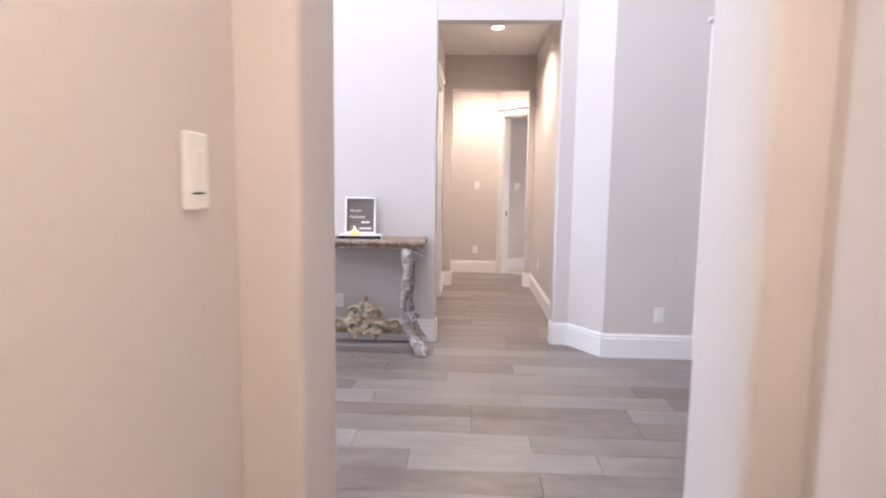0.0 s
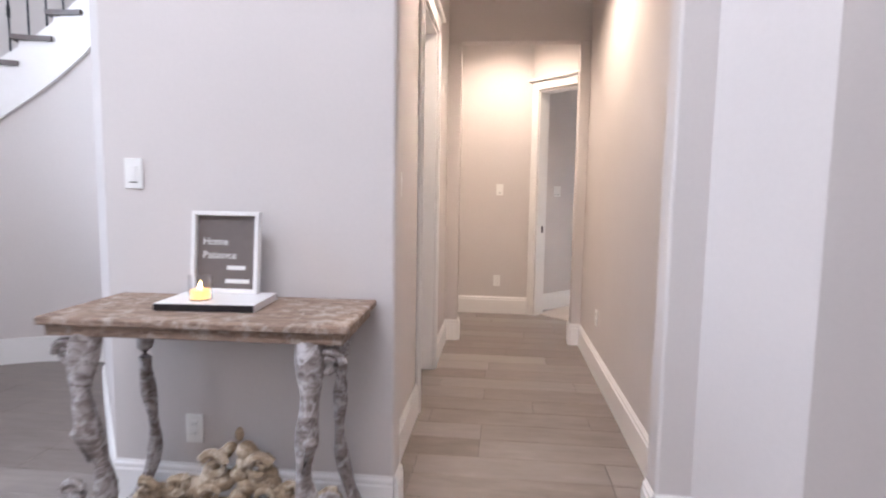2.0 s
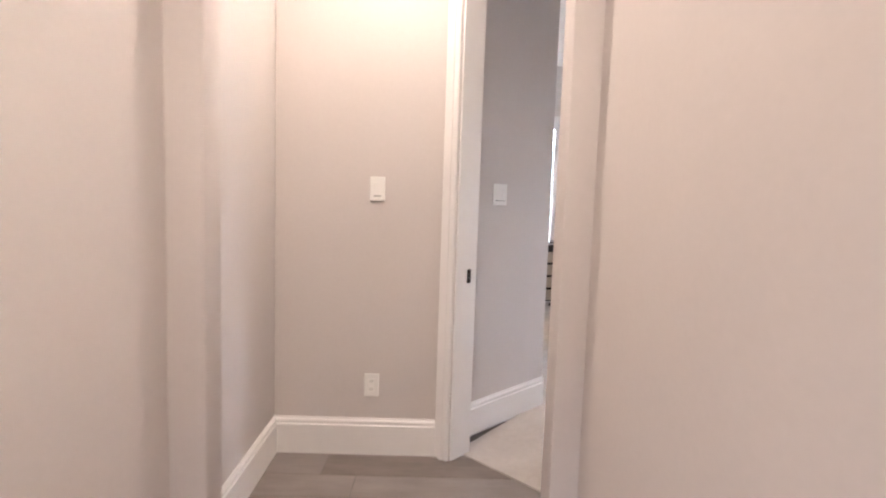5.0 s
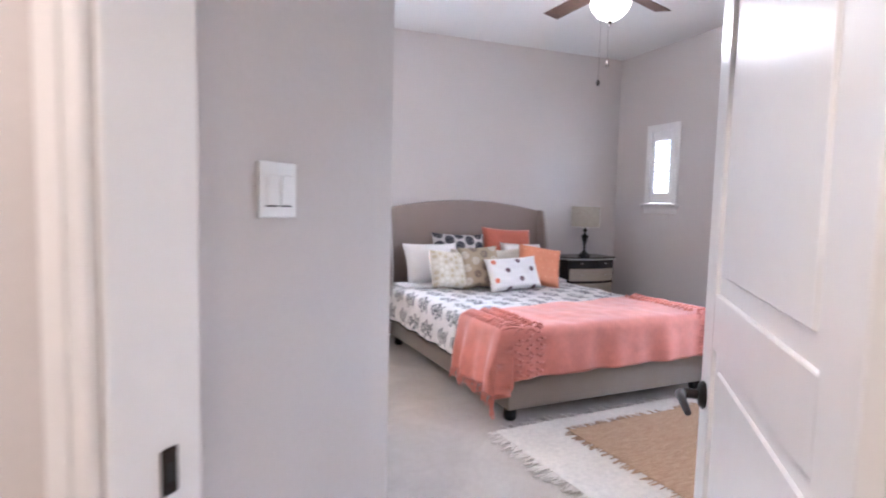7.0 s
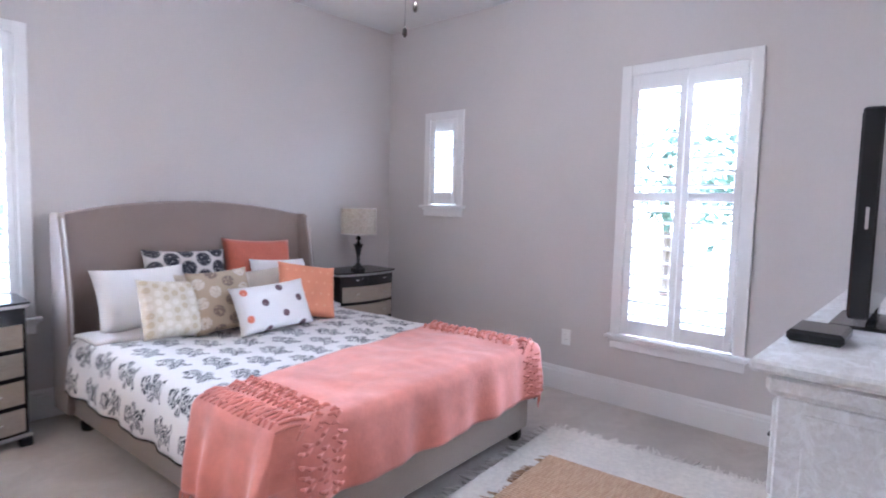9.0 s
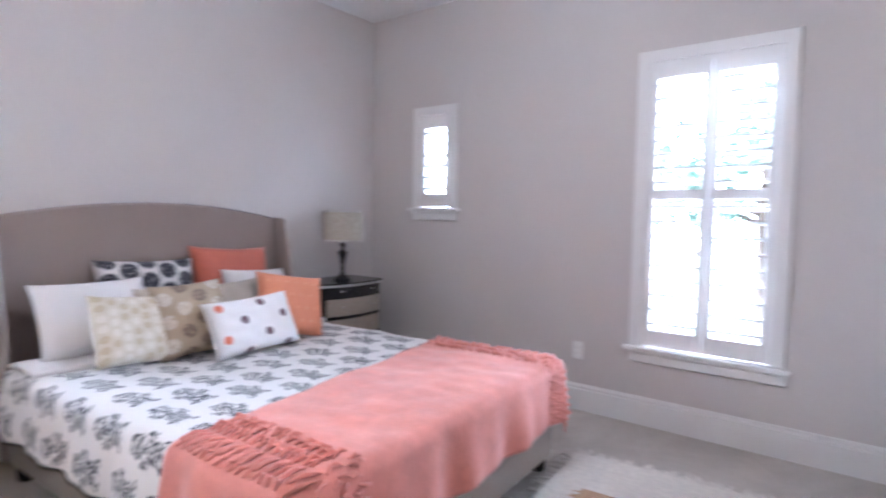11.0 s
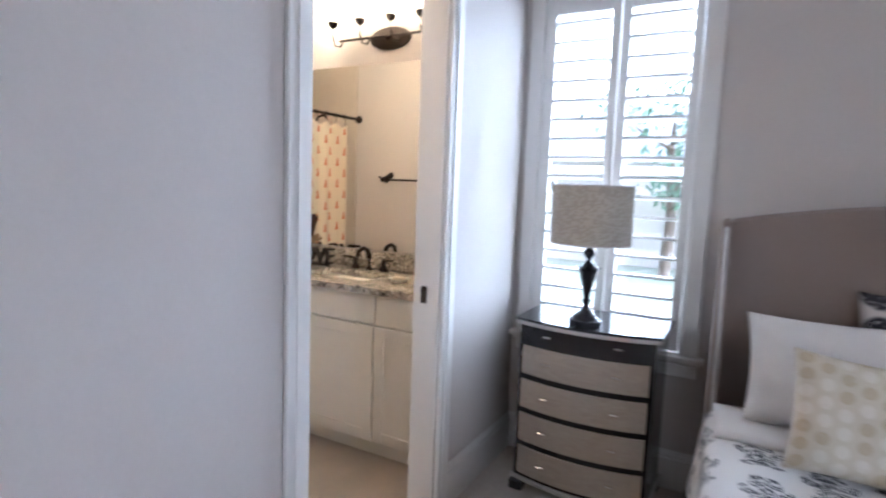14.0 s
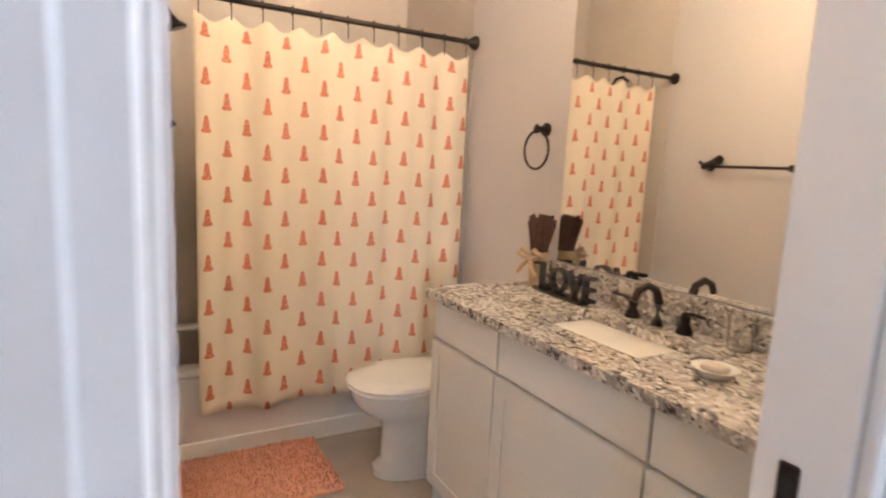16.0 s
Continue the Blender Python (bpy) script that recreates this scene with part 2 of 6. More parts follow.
def blob(n, lx, ly, cx, cy, rx, ry):
    """1 inside an ellipse of the cell."""
    a = n.math("DIVIDE", n.math("SUBTRACT", lx, cx), rx)
    b = n.math("DIVIDE", n.math("SUBTRACT", ly, cy), ry)
    r = n.math("ADD", n.math("MULTIPLY", a, a), n.math("MULTIPLY", b, b))
    return n.ramp(r, 1.15, 0.75)


def quilt():
    n = Nodes("printed_quilt")
    lx, ly, rnd = cells(n, 0.165, 0.27)
    ax = n.math("ABSOLUTE", lx)
    m = blob(n, ax, ly, 0, -0.15, 0.27, 0.17)
    for c in ((0, 0.12, 0.12, 0.16), (0.27, 0.02, 0.15, 0.07), (0.17, 0.22, 0.10, 0.09), (0.10, 0.34, 0.13, 0.06), (0.34, 0.10, 0.08, 0.06), (0.24, -0.30, 0.12, 0.05)):
        m = n.math("MAXIMUM", m, blob(n, ax, ly, *c))
    wob = n.noise(n.coord("UV"), 28, 3)
    fine = n.noise(n.coord("UV"), 95, 4, 0.7, 2.0)
    stripes = n.math("SINE", n.math("ADD", n.math("MULTIPLY", ly, 75.0), n.math("MULTIPLY", n.math("ADD", ax, wob), 22.0)))
    ink = n.math("MULTIPLY", m, n.ramp(n.math("ADD", n.math("MULTIPLY", stripes, 0.35), fine), 0.28, 0.52))
    weave = n.noise(n.coord("UV"), 300, 2)
    n.bump(n.math("ADD", n.noise(n.coord("UV"), 20, 3), n.math("MULTIPLY", weave, 0.5)), 0.3, 0.006)
    return n.done(n.mix(ink, n.mix(weave, (0.72, 0.70, 0.68), (0.82, 0.80, 0.79)), (0.055, 0.058, 0.075)), 0.9)


QUILT = quilt()


def curtain_print():
    n = Nodes("curtain_print")
    lx, ly, rnd = cells(n, 0.098, 0.20)
    ax = n.math("ABSOLUTE", lx)
    m = blob(n, ax, ly, 0, 0.13, 0.12, 0.07)
    for c in ((0, 0.04, 0.16, 0.07), (0, -0.04, 0.17, 0.06), (0.08, -0.12, 0.17, 0.055)):
        m = n.math("MAXIMUM", m, blob(n, ax, ly, *c))
    broken = n.noise(n.coord("UV"), 110, 3)
    m = n.math("MULTIPLY", m, n.ramp(broken, 0.30, 0.45))
    n.bump(n.noise(n.coord("UV"), 200, 2), 0.15, 0.003)
    return n.done(n.mix(m, (0.78, 0.68, 0.52), (0.60, 0.17, 0.08)), 0.85)


CURTAIN = curtain_print()


def spotted(name, ground, inks, sx, sy, r, ragged=0.0):
    n = Nodes(name)
    lx, ly, rnd = cells(n, sx, sy)
    m = blob(n, lx, ly, 0, 0, r, r * sx / sy)
    uv = n.coord("UV")
    m = n.math("MULTIPLY", m, n.ramp(n.noise(uv, 60, 3), 0.25 + ragged, 0.42 + ragged))
    ink = n.mix(n.ramp(rnd, 0.5, 0.52), inks[0], inks[1])
    n.bump(n.noise(uv, 180, 3), 0.3, 0.005)
    return n.done(n.mix(m, ground, ink), 0.9)


DOTS = spotted("spotted_cotton", (0.82, 0.79, 0.78), ((0.70, 0.20, 0.12), (0.16, 0.09, 0.11)), 0.12, 0.17, 0.20)
TANLACE = spotted("tan_embroidery", (0.60, 0.53, 0.42), ((0.50, 0.41, 0.28), (0.68, 0.62, 0.53)), 0.05, 0.05, 0.38)
TANPRINT = spotted("tan_floral", (0.42, 0.33, 0.23), ((0.62, 0.56, 0.48), (0.20, 0.15, 0.12)), 0.09, 0.12, 0.42, 0.1)
INKFLORAL = spotted("black_white_floral", (0.70, 0.66, 0.64), ((0.03, 0.03, 0.045), (0.03, 0.03, 0.045)), 0.11, 0.13, 0.5, 0.04)
CORALLINE = spotted("coral_stitched", (0.78, 0.31, 0.18), ((0.86, 0.42, 0.26), (0.80, 0.40, 0.25)), 0.03, 0.16, 0.3, 0.08)
SHADE = spotted("woven_shade", (0.42, 0.37, 0.30), ((0.47, 0.42, 0.345), (0.39, 0.34, 0.275)), 0.014, 0.007, 0.46)
RUGWHITE = plain("ivory_shag", (0.72, 0.67, 0.61), 0.98, vary=0.14, grain=35, relief=1.0)


def jute():
    n = Nodes("jute_weave")
    v = n.coord()
    x, y, _ = n.split(v)
    w = n.math("SINE", n.math("ADD", n.math("MULTIPLY", x, 330.0), n.math("MULTIPLY", n.noise(v, 20), 8.0)))
    g = n.noise(n.scaled(v, 2, 20, 1), 8, 4)
    n.bump(w, 0.5, 0.006)
    return n.done(n.mix(n.ramp(n.math("ADD", n.math("MULTIPLY", w, 0.12), g), 0.3, 0.7), (0.40, 0.24, 0.14), (0.62, 0.43, 0.28)), 0.95)


JUTE = jute()


# ---- mesh helpers ----
def finish(name, bm, mat, smooth=False):
    me = bpy.data.meshes.new(name)
    bmesh.ops.recalc_face_normals(bm, faces=bm.faces)
    bm.to_mesh(me)
    bm.free()
    me.materials.append(mat)
    if smooth:
        me.shade_smooth()
        me.set_sharp_from_angle(angle=radians(40))
    return me


def part(name, bm, mat, parent=None, label="", smooth=False):
    ob = new(name, finish(name, bm, mat, smooth))
    ob.parent = parent
    if label:
        ob["label"] = label
    return ob


def thing(name, label, category, group="", kind="", m=None):
    ob = new(name)
    ob.matrix_world = m or Matrix.Identity(4)
    return tagged(ob, label, category, group, kind)


def cube(x0, x1, y0, y1, z0, z1, bevel=0.0, bm=None, seg=1, m=None):
    b = bmesh.new()
    mm = Matrix.LocRotScale(((x0 + x1) / 2, (y0 + y1) / 2, (z0 + z1) / 2), None, (abs(x1 - x0), abs(y1 - y0), abs(z1 - z0)))
    bmesh.ops.create_cube(b, size=1, matrix=mm)
    if bevel:
        bmesh.ops.bevel(b, geom=b.edges[:], offset=bevel, segments=seg, affect="EDGES", profile=0.5)
    if m:
        b.transform(m)
    if bm is None:
        return b
    return join(bm, b)


def join(bm, b):
    vs = {v: bm.verts.new(v.co) for v in b.verts}
    for f in b.faces:
        bm.faces.new([vs[v] for v in f.verts])
    b.free()
    return bm


def lathe(profile, seg=24, m=None, bm=None):
    """Turned shape from (radius, height) pairs."""
    b = bmesh.new()
    rings = [[b.verts.new((r * math.cos(2 * math.pi * k / seg), r * math.sin(2 * math.pi * k / seg), z)) for k in range(seg)] for r, z in profile]
    for lo, hi in zip(rings, rings[1:]):
        for k in range(seg):
            b.faces.new((lo[k], lo[(k + 1) % seg], hi[(k + 1) % seg], hi[k]))
    b.faces.new(rings[0][::-1]), b.faces.new(rings[-1])
    if m:
        b.transform(m)
    return b if bm is None else join(bm, b)


def tube(points, radius, seg=8, bm=None, flat=1.0):
    """A rod through points; radius is a number or one per point."""
    b = bmesh.new()
    pts = [Vector(p) for p in points]
    rad = radius if isinstance(radius, (list, tuple)) else [radius] * len(pts)
    rings = []
    for k, p in enumerate(pts):
        d = (pts[min(k + 1, len(pts) - 1)] - pts[max(k - 1, 0)]).normalized()
        a = d.cross(Vector((0, 0, 1)))
        a = Vector((1, 0, 0)) if a.length < 0.05 else a.normalized()
        c = a.cross(d).normalized()
        rings.append([b.verts.new(p + rad[k] * (math.cos(2 * math.pi * i / seg) * a * flat + math.sin(2 * math.pi * i / seg) * c)) for i in range(seg)])
    for lo, hi in zip(rings, rings[1:]):
        for i in range(seg):
            b.faces.new((lo[i], lo[(i + 1) % seg], hi[(i + 1) % seg], hi[i]))
    b.faces.new(rings[0][::-1]), b.faces.new(rings[-1])
    return b if bm is None else join(bm, b)


def grid(nu, nv, fn, thick=0.0, uv=None):
    """A sheet from fn(u, v) -> point, u and v from 0 to 1, with uv(u, v) in metres."""
    b = bmesh.new()
    lay = b.loops.layers.uv.new("uv")
    vs = [[b.verts.new(fn(i / nu, j / nv)) for j in range(nv + 1)] for i in range(nu + 1)]
    for i in range(nu):
        for j in range(nv):
            f = b.faces.new((vs[i][j], vs[i + 1][j], vs[i + 1][j + 1], vs[i][j + 1]))
            f.smooth = True
            for lp, (a, c) in zip(f.loops, ((i, j), (i + 1, j), (i + 1, j + 1), (i, j + 1))):
                lp[lay].uv = uv(a / nu, c / nv) if uv else (a / nu, c / nv)
    return b


def seg_frame(p, q):
    """A frame with x from p to q along the ground, z up, y to the left of the way."""
    d = Vector((q[0] - p[0], q[1] - p[1], 0))
    return Matrix.Translation((p[0], p[1], 0)) @ Matrix.Rotation(math.atan2(d.y, d.x), 4, "Z"), d.length


def wall(name, p, q, thick, z1, holes=(), z0=-0.02, mat=None):
    """A wall from p to q, its body to the left of the way; holes are (from, to, bottom, top) along it."""
    m, length = seg_frame(p, q)
    b = bmesh.new()
    xs = sorted({0.0, length, *[v for h in holes for v in h[:2]]})
    for a, c in zip(xs, xs[1:]):
        hit = [h for h in holes if h[0] <= a + 1e-6 and h[1] >= c - 1e-6]
        if not hit:
            cube(a, c, 0, thick, z0, z1, bm=b, m=m)
        else:
            h = hit[0]
            if h[2] > z0 + 0.03:
                cube(a, c, 0, thick, z0, h[2], bm=b, m=m)
            if h[3] < z1:
                cube(a, c, 0, thick, h[3], z1, bm=b, m=m)
    ob = part(name, b, mat or WALL)
    return tagged(ob, kind="structure")


def skirting(p, q, height=0.19):
    """Baseboard along p to q, standing out to the right of the way."""
    m, length = seg_frame(p, q)
    b = bmesh.new()
    prof = [(0, 0), (-0.017, 0), (-0.017, height * 0.80), (-0.011, height * 0.83), (-0.014, height * 0.88), (-0.012, height * 0.93), (-0.006, height * 0.96), (-0.005, height), (0, height)]
    a = [b.verts.new(m @ Vector((0, y - 0.001, z))) for y, z in prof]
    c = [b.verts.new(m @ Vector((length, y - 0.001, z))) for y, z in prof]
    for k in range(len(prof)):
        j = (k + 1) % len(prof)
        b.faces.new((a[k], a[j], c[j], c[k]))
    b.faces.new(a), b.faces.new(c[::-1])
    return tagged(part("baseboard", b, TRIM), kind="structure")


def casing(name, p, q, top, width=0.09, proud=0.02, crown=0.03, depth=0.0):
    """Door casing round an opening p to q, standing out to the right of the way; depth lines the opening."""
    m, length = seg_frame(p, q)
    ob = tagged(new(name), kind="structure")
    for nm, x0, x1, z0, z1 in (("side_casing", -width, 0, 0, top), ("side_casing", length, length + width, 0, top), ("head_casing", -width, length + width, top, top + width)):
        b = cube(x0, x1, -proud, -0.001, z0, z1, 0.004)
        inner = (x0 + x1) / 2
        if nm == "side_casing":
            cube(inner - 0.016, inner + 0.016, -proud - 0.006, -proud - 0.0005, z0, z1, 0.003, bm=b)
        part(nm, b, TRIM, ob).matrix_world = m
    part("head_crown", cube(-width - crown, length + width + crown, -proud - 0.03, -0.001, top + width + 0.001, top + width + 0.028, 0.008), TRIM, ob).matrix_world = m
    if depth:
        for x0, x1 in ((-0.012, 0.008), (length - 0.008, length + 0.012)):
            part("jamb", cube(x0, x1, 0.001, depth, 0, top - 0.001, 0.002), TRIM, ob).matrix_world = m
        part("head_jamb", cube(0.009, length - 0.009, 0.001, depth, top - 0.02, top - 0.002, 0.002), TRIM, ob).matrix_world = m
    return ob


# ---- structure: floors, walls, ceilings ----
H = 3.02
r2 = math.sqrt(0.5)


def slab(name, pts, z0, z1, mat):
    b = bmesh.new()
    lo = [b.verts.new((x, y, z0)) for x, y in pts]
    hi = [b.verts.new((x, y, z1)) for x, y in pts]
    b.faces.new(lo[::-1]), b.faces.new(hi)
    for k in range(len(pts)):
        j = (k + 1) % len(pts)
        b.faces.new((lo[k], lo[j], hi[j], hi[k]))
    return tagged(part(name, b, mat), kind="structure")


JL = (0.445, 8.765)                       # hall side of the bedroom doorway, strike jamb
JR = (JL[0] + 0.86 * r2, JL[1] - 0.86 * r2)
SW0 = (0.421, 8.941)
SW1 = (1.06, SW0[1] + (1.06 - SW0[0]))  # corner of the bedroom's west wall
RW0 = (JR[0] + 0.14 * r2, JR[1] - 0.14 * r2)

floor = slab("floor", ((-6, -2.5), (5.6, -2.5), (5.6, 9.3), (-6, 9.3)), -0.1, -0.006, GROUT)
slab("floor_carpet", ((0.43 + 0.06, 8.81 + 0.06), (RW0[0] + 0.06, RW0[1] + 0.06), (2.05, 8.9), (4.95, 8.9), (4.95, 13.45), (0.98, 13.45), (0.98, 9.5)), -0.05, 0.007, CARPET)
slab("floor_bath", ((-2.2, 11.7), (0.98, 11.7), (0.98, 13.5), (-2.2, 13.5)), -0.05, 0.004, plain("bath_tile", (0.42, 0.36, 0.30), 0.4, vary=0.1, grain=6))
slab("ceiling_bedroom", ((0.3, 8.0), (5.4, 8.0), (5.4, 13.5), (0.3, 13.5)), H, H + 0.1, CEIL)
slab("ceiling_hall", ((-0.6, 4.9), (0.9, 4.9), (0.9, 7.99), (-0.6, 7.99)), H + 0.02, H + 0.12, CEIL)
slab("ceiling_vestibule", ((-0.8, 8.0), (0.29, 8.0), (0.29, 9.2), (-0.8, 9.2)), H + 0.02, H + 0.12, CEIL)
slab("ceiling_bath", ((-2.3, 11.5), (0.29, 11.5), (0.29, 13.6), (-2.3, 13.6)), H - 0.1, H, CEIL)
slab("ceiling_entry", ((-1.6, -2.6), (1.9, -2.6), (1.9, 1.33), (-1.6, 1.33)), 2.72, 2.82, CEIL)
slab("ceiling_foyer", ((-6, 1.2), (3.9, 1.2), (3.9, 9), (-6, 9)), 5.6, 5.7, CEIL)
slab("ceiling_study", ((1.3, 4.65), (5.3, 4.65), (5.3, 8.0), (1.3, 8.0)), H, H + 0.1, CEIL)

# entry passage with its deep cased end
wall("wall_entry_west", (-0.47, -2.5), (-0.47, 1.14), 0.3, 2.8)
wall("wall_entry_east", (0.585, 1.14), (0.585, -2.5), 0.3, 2.8)
wall("wall_entry_back", (0.9, -2.4), (-0.6, -2.4), -0.1, 2.8)
for nm, x0, x1 in (("wall_passage_west", -0.60, -0.35), ("wall_passage_east", 0.478, 0.90)):
    b = cube(x0, x1, 1.1405, 1.42, -0.02, 2.6, 0.022, seg=3)
    tagged(part(nm, b, WALL, smooth=True), kind="structure")
wall("wall_foyer_south_head", (-0.60, 1.21), (0.90, 1.21), 0.14, 5.6, z0=2.59)
wall("wall_foyer_south_west", (-6, 1.21), (-0.601, 1.21), 0.14, 5.6)
wall("wall_foyer_south_east", (0.901, 1.21), (3.9, 1.21), 0.14, 5.6)
# foyer's outer walls
wall("wall_foyer_west", (-5.5, 8.9), (-5.5, 1.2), -0.14, 5.6, holes=((4.0, 6.6, 0.6, 4.6),))
wall("wall_foyer_east", (3.8, 1.2), (3.8, 4.5), -0.14, 5.6)
# pier behind the console, splayed towards the stairs
def corner(cx, cy, r, a0, a1, k=5):
    """Points of a rounded wall corner."""
    return [(cx + r * math.cos(radians(a0 + (a1 - a0) * i / k)), cy + r * math.sin(radians(a0 + (a1 - a0) * i / k))) for i in range(k + 1)]


slab("wall_pier", (*corner(-0.345, 4.815, 0.015, 0, -90), (-1.50, 4.8), (-2.42, 5.95), (-2.42, 6.8), (-1.9, 6.8), (-1.3, 4.92), (-0.33, 4.92)), -0.02, 5.6, WALL)
slab("wall_splay", (*corner(0.685, 4.815, 0.015, 180, 270), (0.80, 4.8), (1.02, 4.48), (1.02, 4.62), (0.90, 4.92), (0.67, 4.92)), -0.02, 5.6, WALL)
wall("wall_hall_head", (-0.3295, 4.8), (0.6695, 4.8), 0.12, 5.6, z0=2.6605)
# study wall with its double door
wall("wall_study", (1.0205, 4.48), (3.9, 4.48), 0.13, 5.6, holes=((0.78, 2.14, -0.02, 2.46),))
wall("wall_study_back", (5.2, 7.9), (1.3, 7.9), -0.1, H, mat=GREYCAB)
wall("wall_study_east", (5.2, 4.5), (5.2, 7.9), -0.1, H)
wall("wall_study_west", (1.4, 7.9), (1.4, 4.62), -0.1, H)
wall("wall_study_south", (3.801, 4.5), (5.3, 4.5), 0.12, H)
# hall
wall("wall_hall_west", (-0.41, 4.921), (-0.41, 7.62), 0.12, H + 0.02, holes=((1.05, 1.83, -0.02, 2.44),))
wall("wall_hall_east", (0.785, 7.62), (0.785, 4.921), 0.10, H + 0.02)
for nm, x0, x1 in (("wall_hall_stub_west", -0.56, -0.30), ("wall_hall_stub_east", 0.70, 0.92)):
    tagged(part(nm, cube(x0, x1, 7.62, 7.74, -0.02, 2.60, 0.012, seg=2), WALL, smooth=True), kind="structure")
wall("wall_hall_stub_head", (-0.56, 7.62), (0.92, 7.62), 0.12, H + 0.02, z0=2.6005)
wall("wall_vestibule_west", (-0.455, 7.741), (-0.455, 8.99), 0.12, H + 0.02)
wall("wall_vestibule_north", (-0.454, 8.83), (0.415, 8.83), 0.12, H + 0.02)
wall("wall_vestibule_east", (1.30, 7.741), (0.9205, 7.741), -0.12, H + 0.02)
# room behind the hall's side door
wall("wall_closet_north", (-0.531, 6.98), (-2.0, 6.98), -0.1, H)
wall("wall_closet_west", (-1.9, 6.88), (-1.9, 5.6), -0.1, H)
slab("ceiling_closet", ((-2.0, 5.5), (-0.6, 5.5), (-0.6, 7.1), (-2.0, 7.1)), H + 0.02, H + 0.1, CEIL)
# diagonal wall with the bedroom doorway
d0 = (JL[0] - 0.17 * r2, JL[1] + 0.17 * r2)
d1 = (JR[0] + 0.40 * r2, JR[1] - 0.40 * r2)
wall("wall_doorway", d0, d1, 0.15, H, holes=((0.17, 1.03, -0.02, 2.40),))
# bedroom
SWa = (SW0[0] + 0.09 * r2, SW0[1] + 0.09 * r2)
wall("wall_switch", SWa, SW1, 0.12, H)
wall("wall_bedroom_west", (1.06, SW1[1] + 0.001), (1.06, 13.3), 0.12, H, holes=((11.735 - SW1[1], 12.50 - SW1[1], -0.02, 2.44),))
wall("wall_bedroom_north", (0.94, 13.301), (5.015, 13.301), 0.16, H, holes=((1.16 - 0.94, 1.888 - 0.94, 0.655, 2.325),))
wall("wall_bedroom_east", (4.855, 13.30), (4.855, 8.8), 0.16, H, holes=((13.30 - 12.735, 13.30 - 12.415, 1.395, 2.15), (13.30 - 10.857, 13.30 - 10.125, 0.518, 2.302)))
wall("wall_bedroom_south", (4.854, 8.97), (1.978, 8.97), 0.12, H)
wall("wall_bedroom_return", (1.978, 8.97), (RW0[0] + 0.12 * r2, RW0[1] + 0.12 * r2), 0.12, H)
# bathroom
BN = 13.25
wall("wall_bath_north", (-2.2, BN), (0.939, BN), 0.12, H - 0.1)
wall("wall_bath_south", (0.939, 11.755), (-2.2, 11.755), 0.12, H - 0.1)
wall("wall_bath_west", (-1.90, 11.756), (-1.90, BN), 0.12, H - 0.1, mat=STEEL)

# trim
for p, q in (((-0.33, 4.799), (-1.50, 4.799)), ((-1.50, 4.80), (-2.42, 5.95)), ((-0.329, 4.92), (-0.329, 4.80)), ((0.669, 4.80), (0.669, 4.92)), ((0.80, 4.799), (0.67, 4.799)),
             ((1.02, 4.479), (0.80, 4.799)), ((1.71, 4.479), (1.02, 4.479)), ((-0.409, 5.88), (-0.409, 4.92)), ((-0.409, 7.62), (-0.409, 6.84)), ((0.784, 4.92), (0.784, 7.62)),
             ((-0.299, 7.74), (-0.299, 7.62)), ((-0.30, 7.619), (-0.41, 7.619)), ((0.699, 7.62), (0.699, 7.74)), ((0.785, 7.619), (0.70, 7.619)), ((-0.454, 8.83), (-0.454, 7.74)),
             ((0.41, 8.829), (-0.454, 8.829)), (SW1, SWa), ((1.061, 11.64), (1.061, SW1[1])), ((1.061, 13.30), (1.061, 12.59)), ((4.855, 13.30), (1.06, 13.30)), ((4.854, 8.97), (4.854, 13.30)),
             ((1.98, 8.971), (4.855, 8.971)), ((-0.469, 1.14), (-0.469, -2.4)), ((0.584, -2.4), (0.584, 1.14)), ((-0.349, 1.40), (-0.349, 1.16)), ((0.477, 1.16), (0.477, 1.40)), ((0.939, 11.756), (-1.12, 11.756))):
    # the board stands out to the right of p to q
    skirting(q, p)
c = casing("door_trim_closet", (-0.41, 5.97), (-0.41, 6.75), 2.44, depth=0.12)
c = casing("door_trim_bedroom", JL, JR, 2.40, depth=0.15)
c = casing("door_trim_bath", (1.06, 11.735), (1.06, 12.50), 2.44, depth=0.12)
c = casing("door_trim_study", (1.8005, 4.48), (3.1605, 4.48), 2.46, depth=0.13)


def strike(m):
    b = cube(-0.014, 0.014, -0.002, 0.003, -0.035, 0.035, 0.003)
    ob = tagged(part("strike_plate", b, BRONZE), "dark bronze strike plate let into the white jamb", "strike plate")
    ob.matrix_world = m
    part("latch_hole", cube(-0.007, 0.007, -0.004, -0.0025, -0.014, 0.014), DARK, ob)
    return ob


strike(Matrix.Translation((JL[0] + 0.09 * r2 + 0.011 * r2, JL[1] + 0.09 * r2 - 0.011 * r2, 0.94)) @ Matrix.Rotation(radians(45), 4, "Z"))
strike(pose(0.99, 12.489, 0.94))


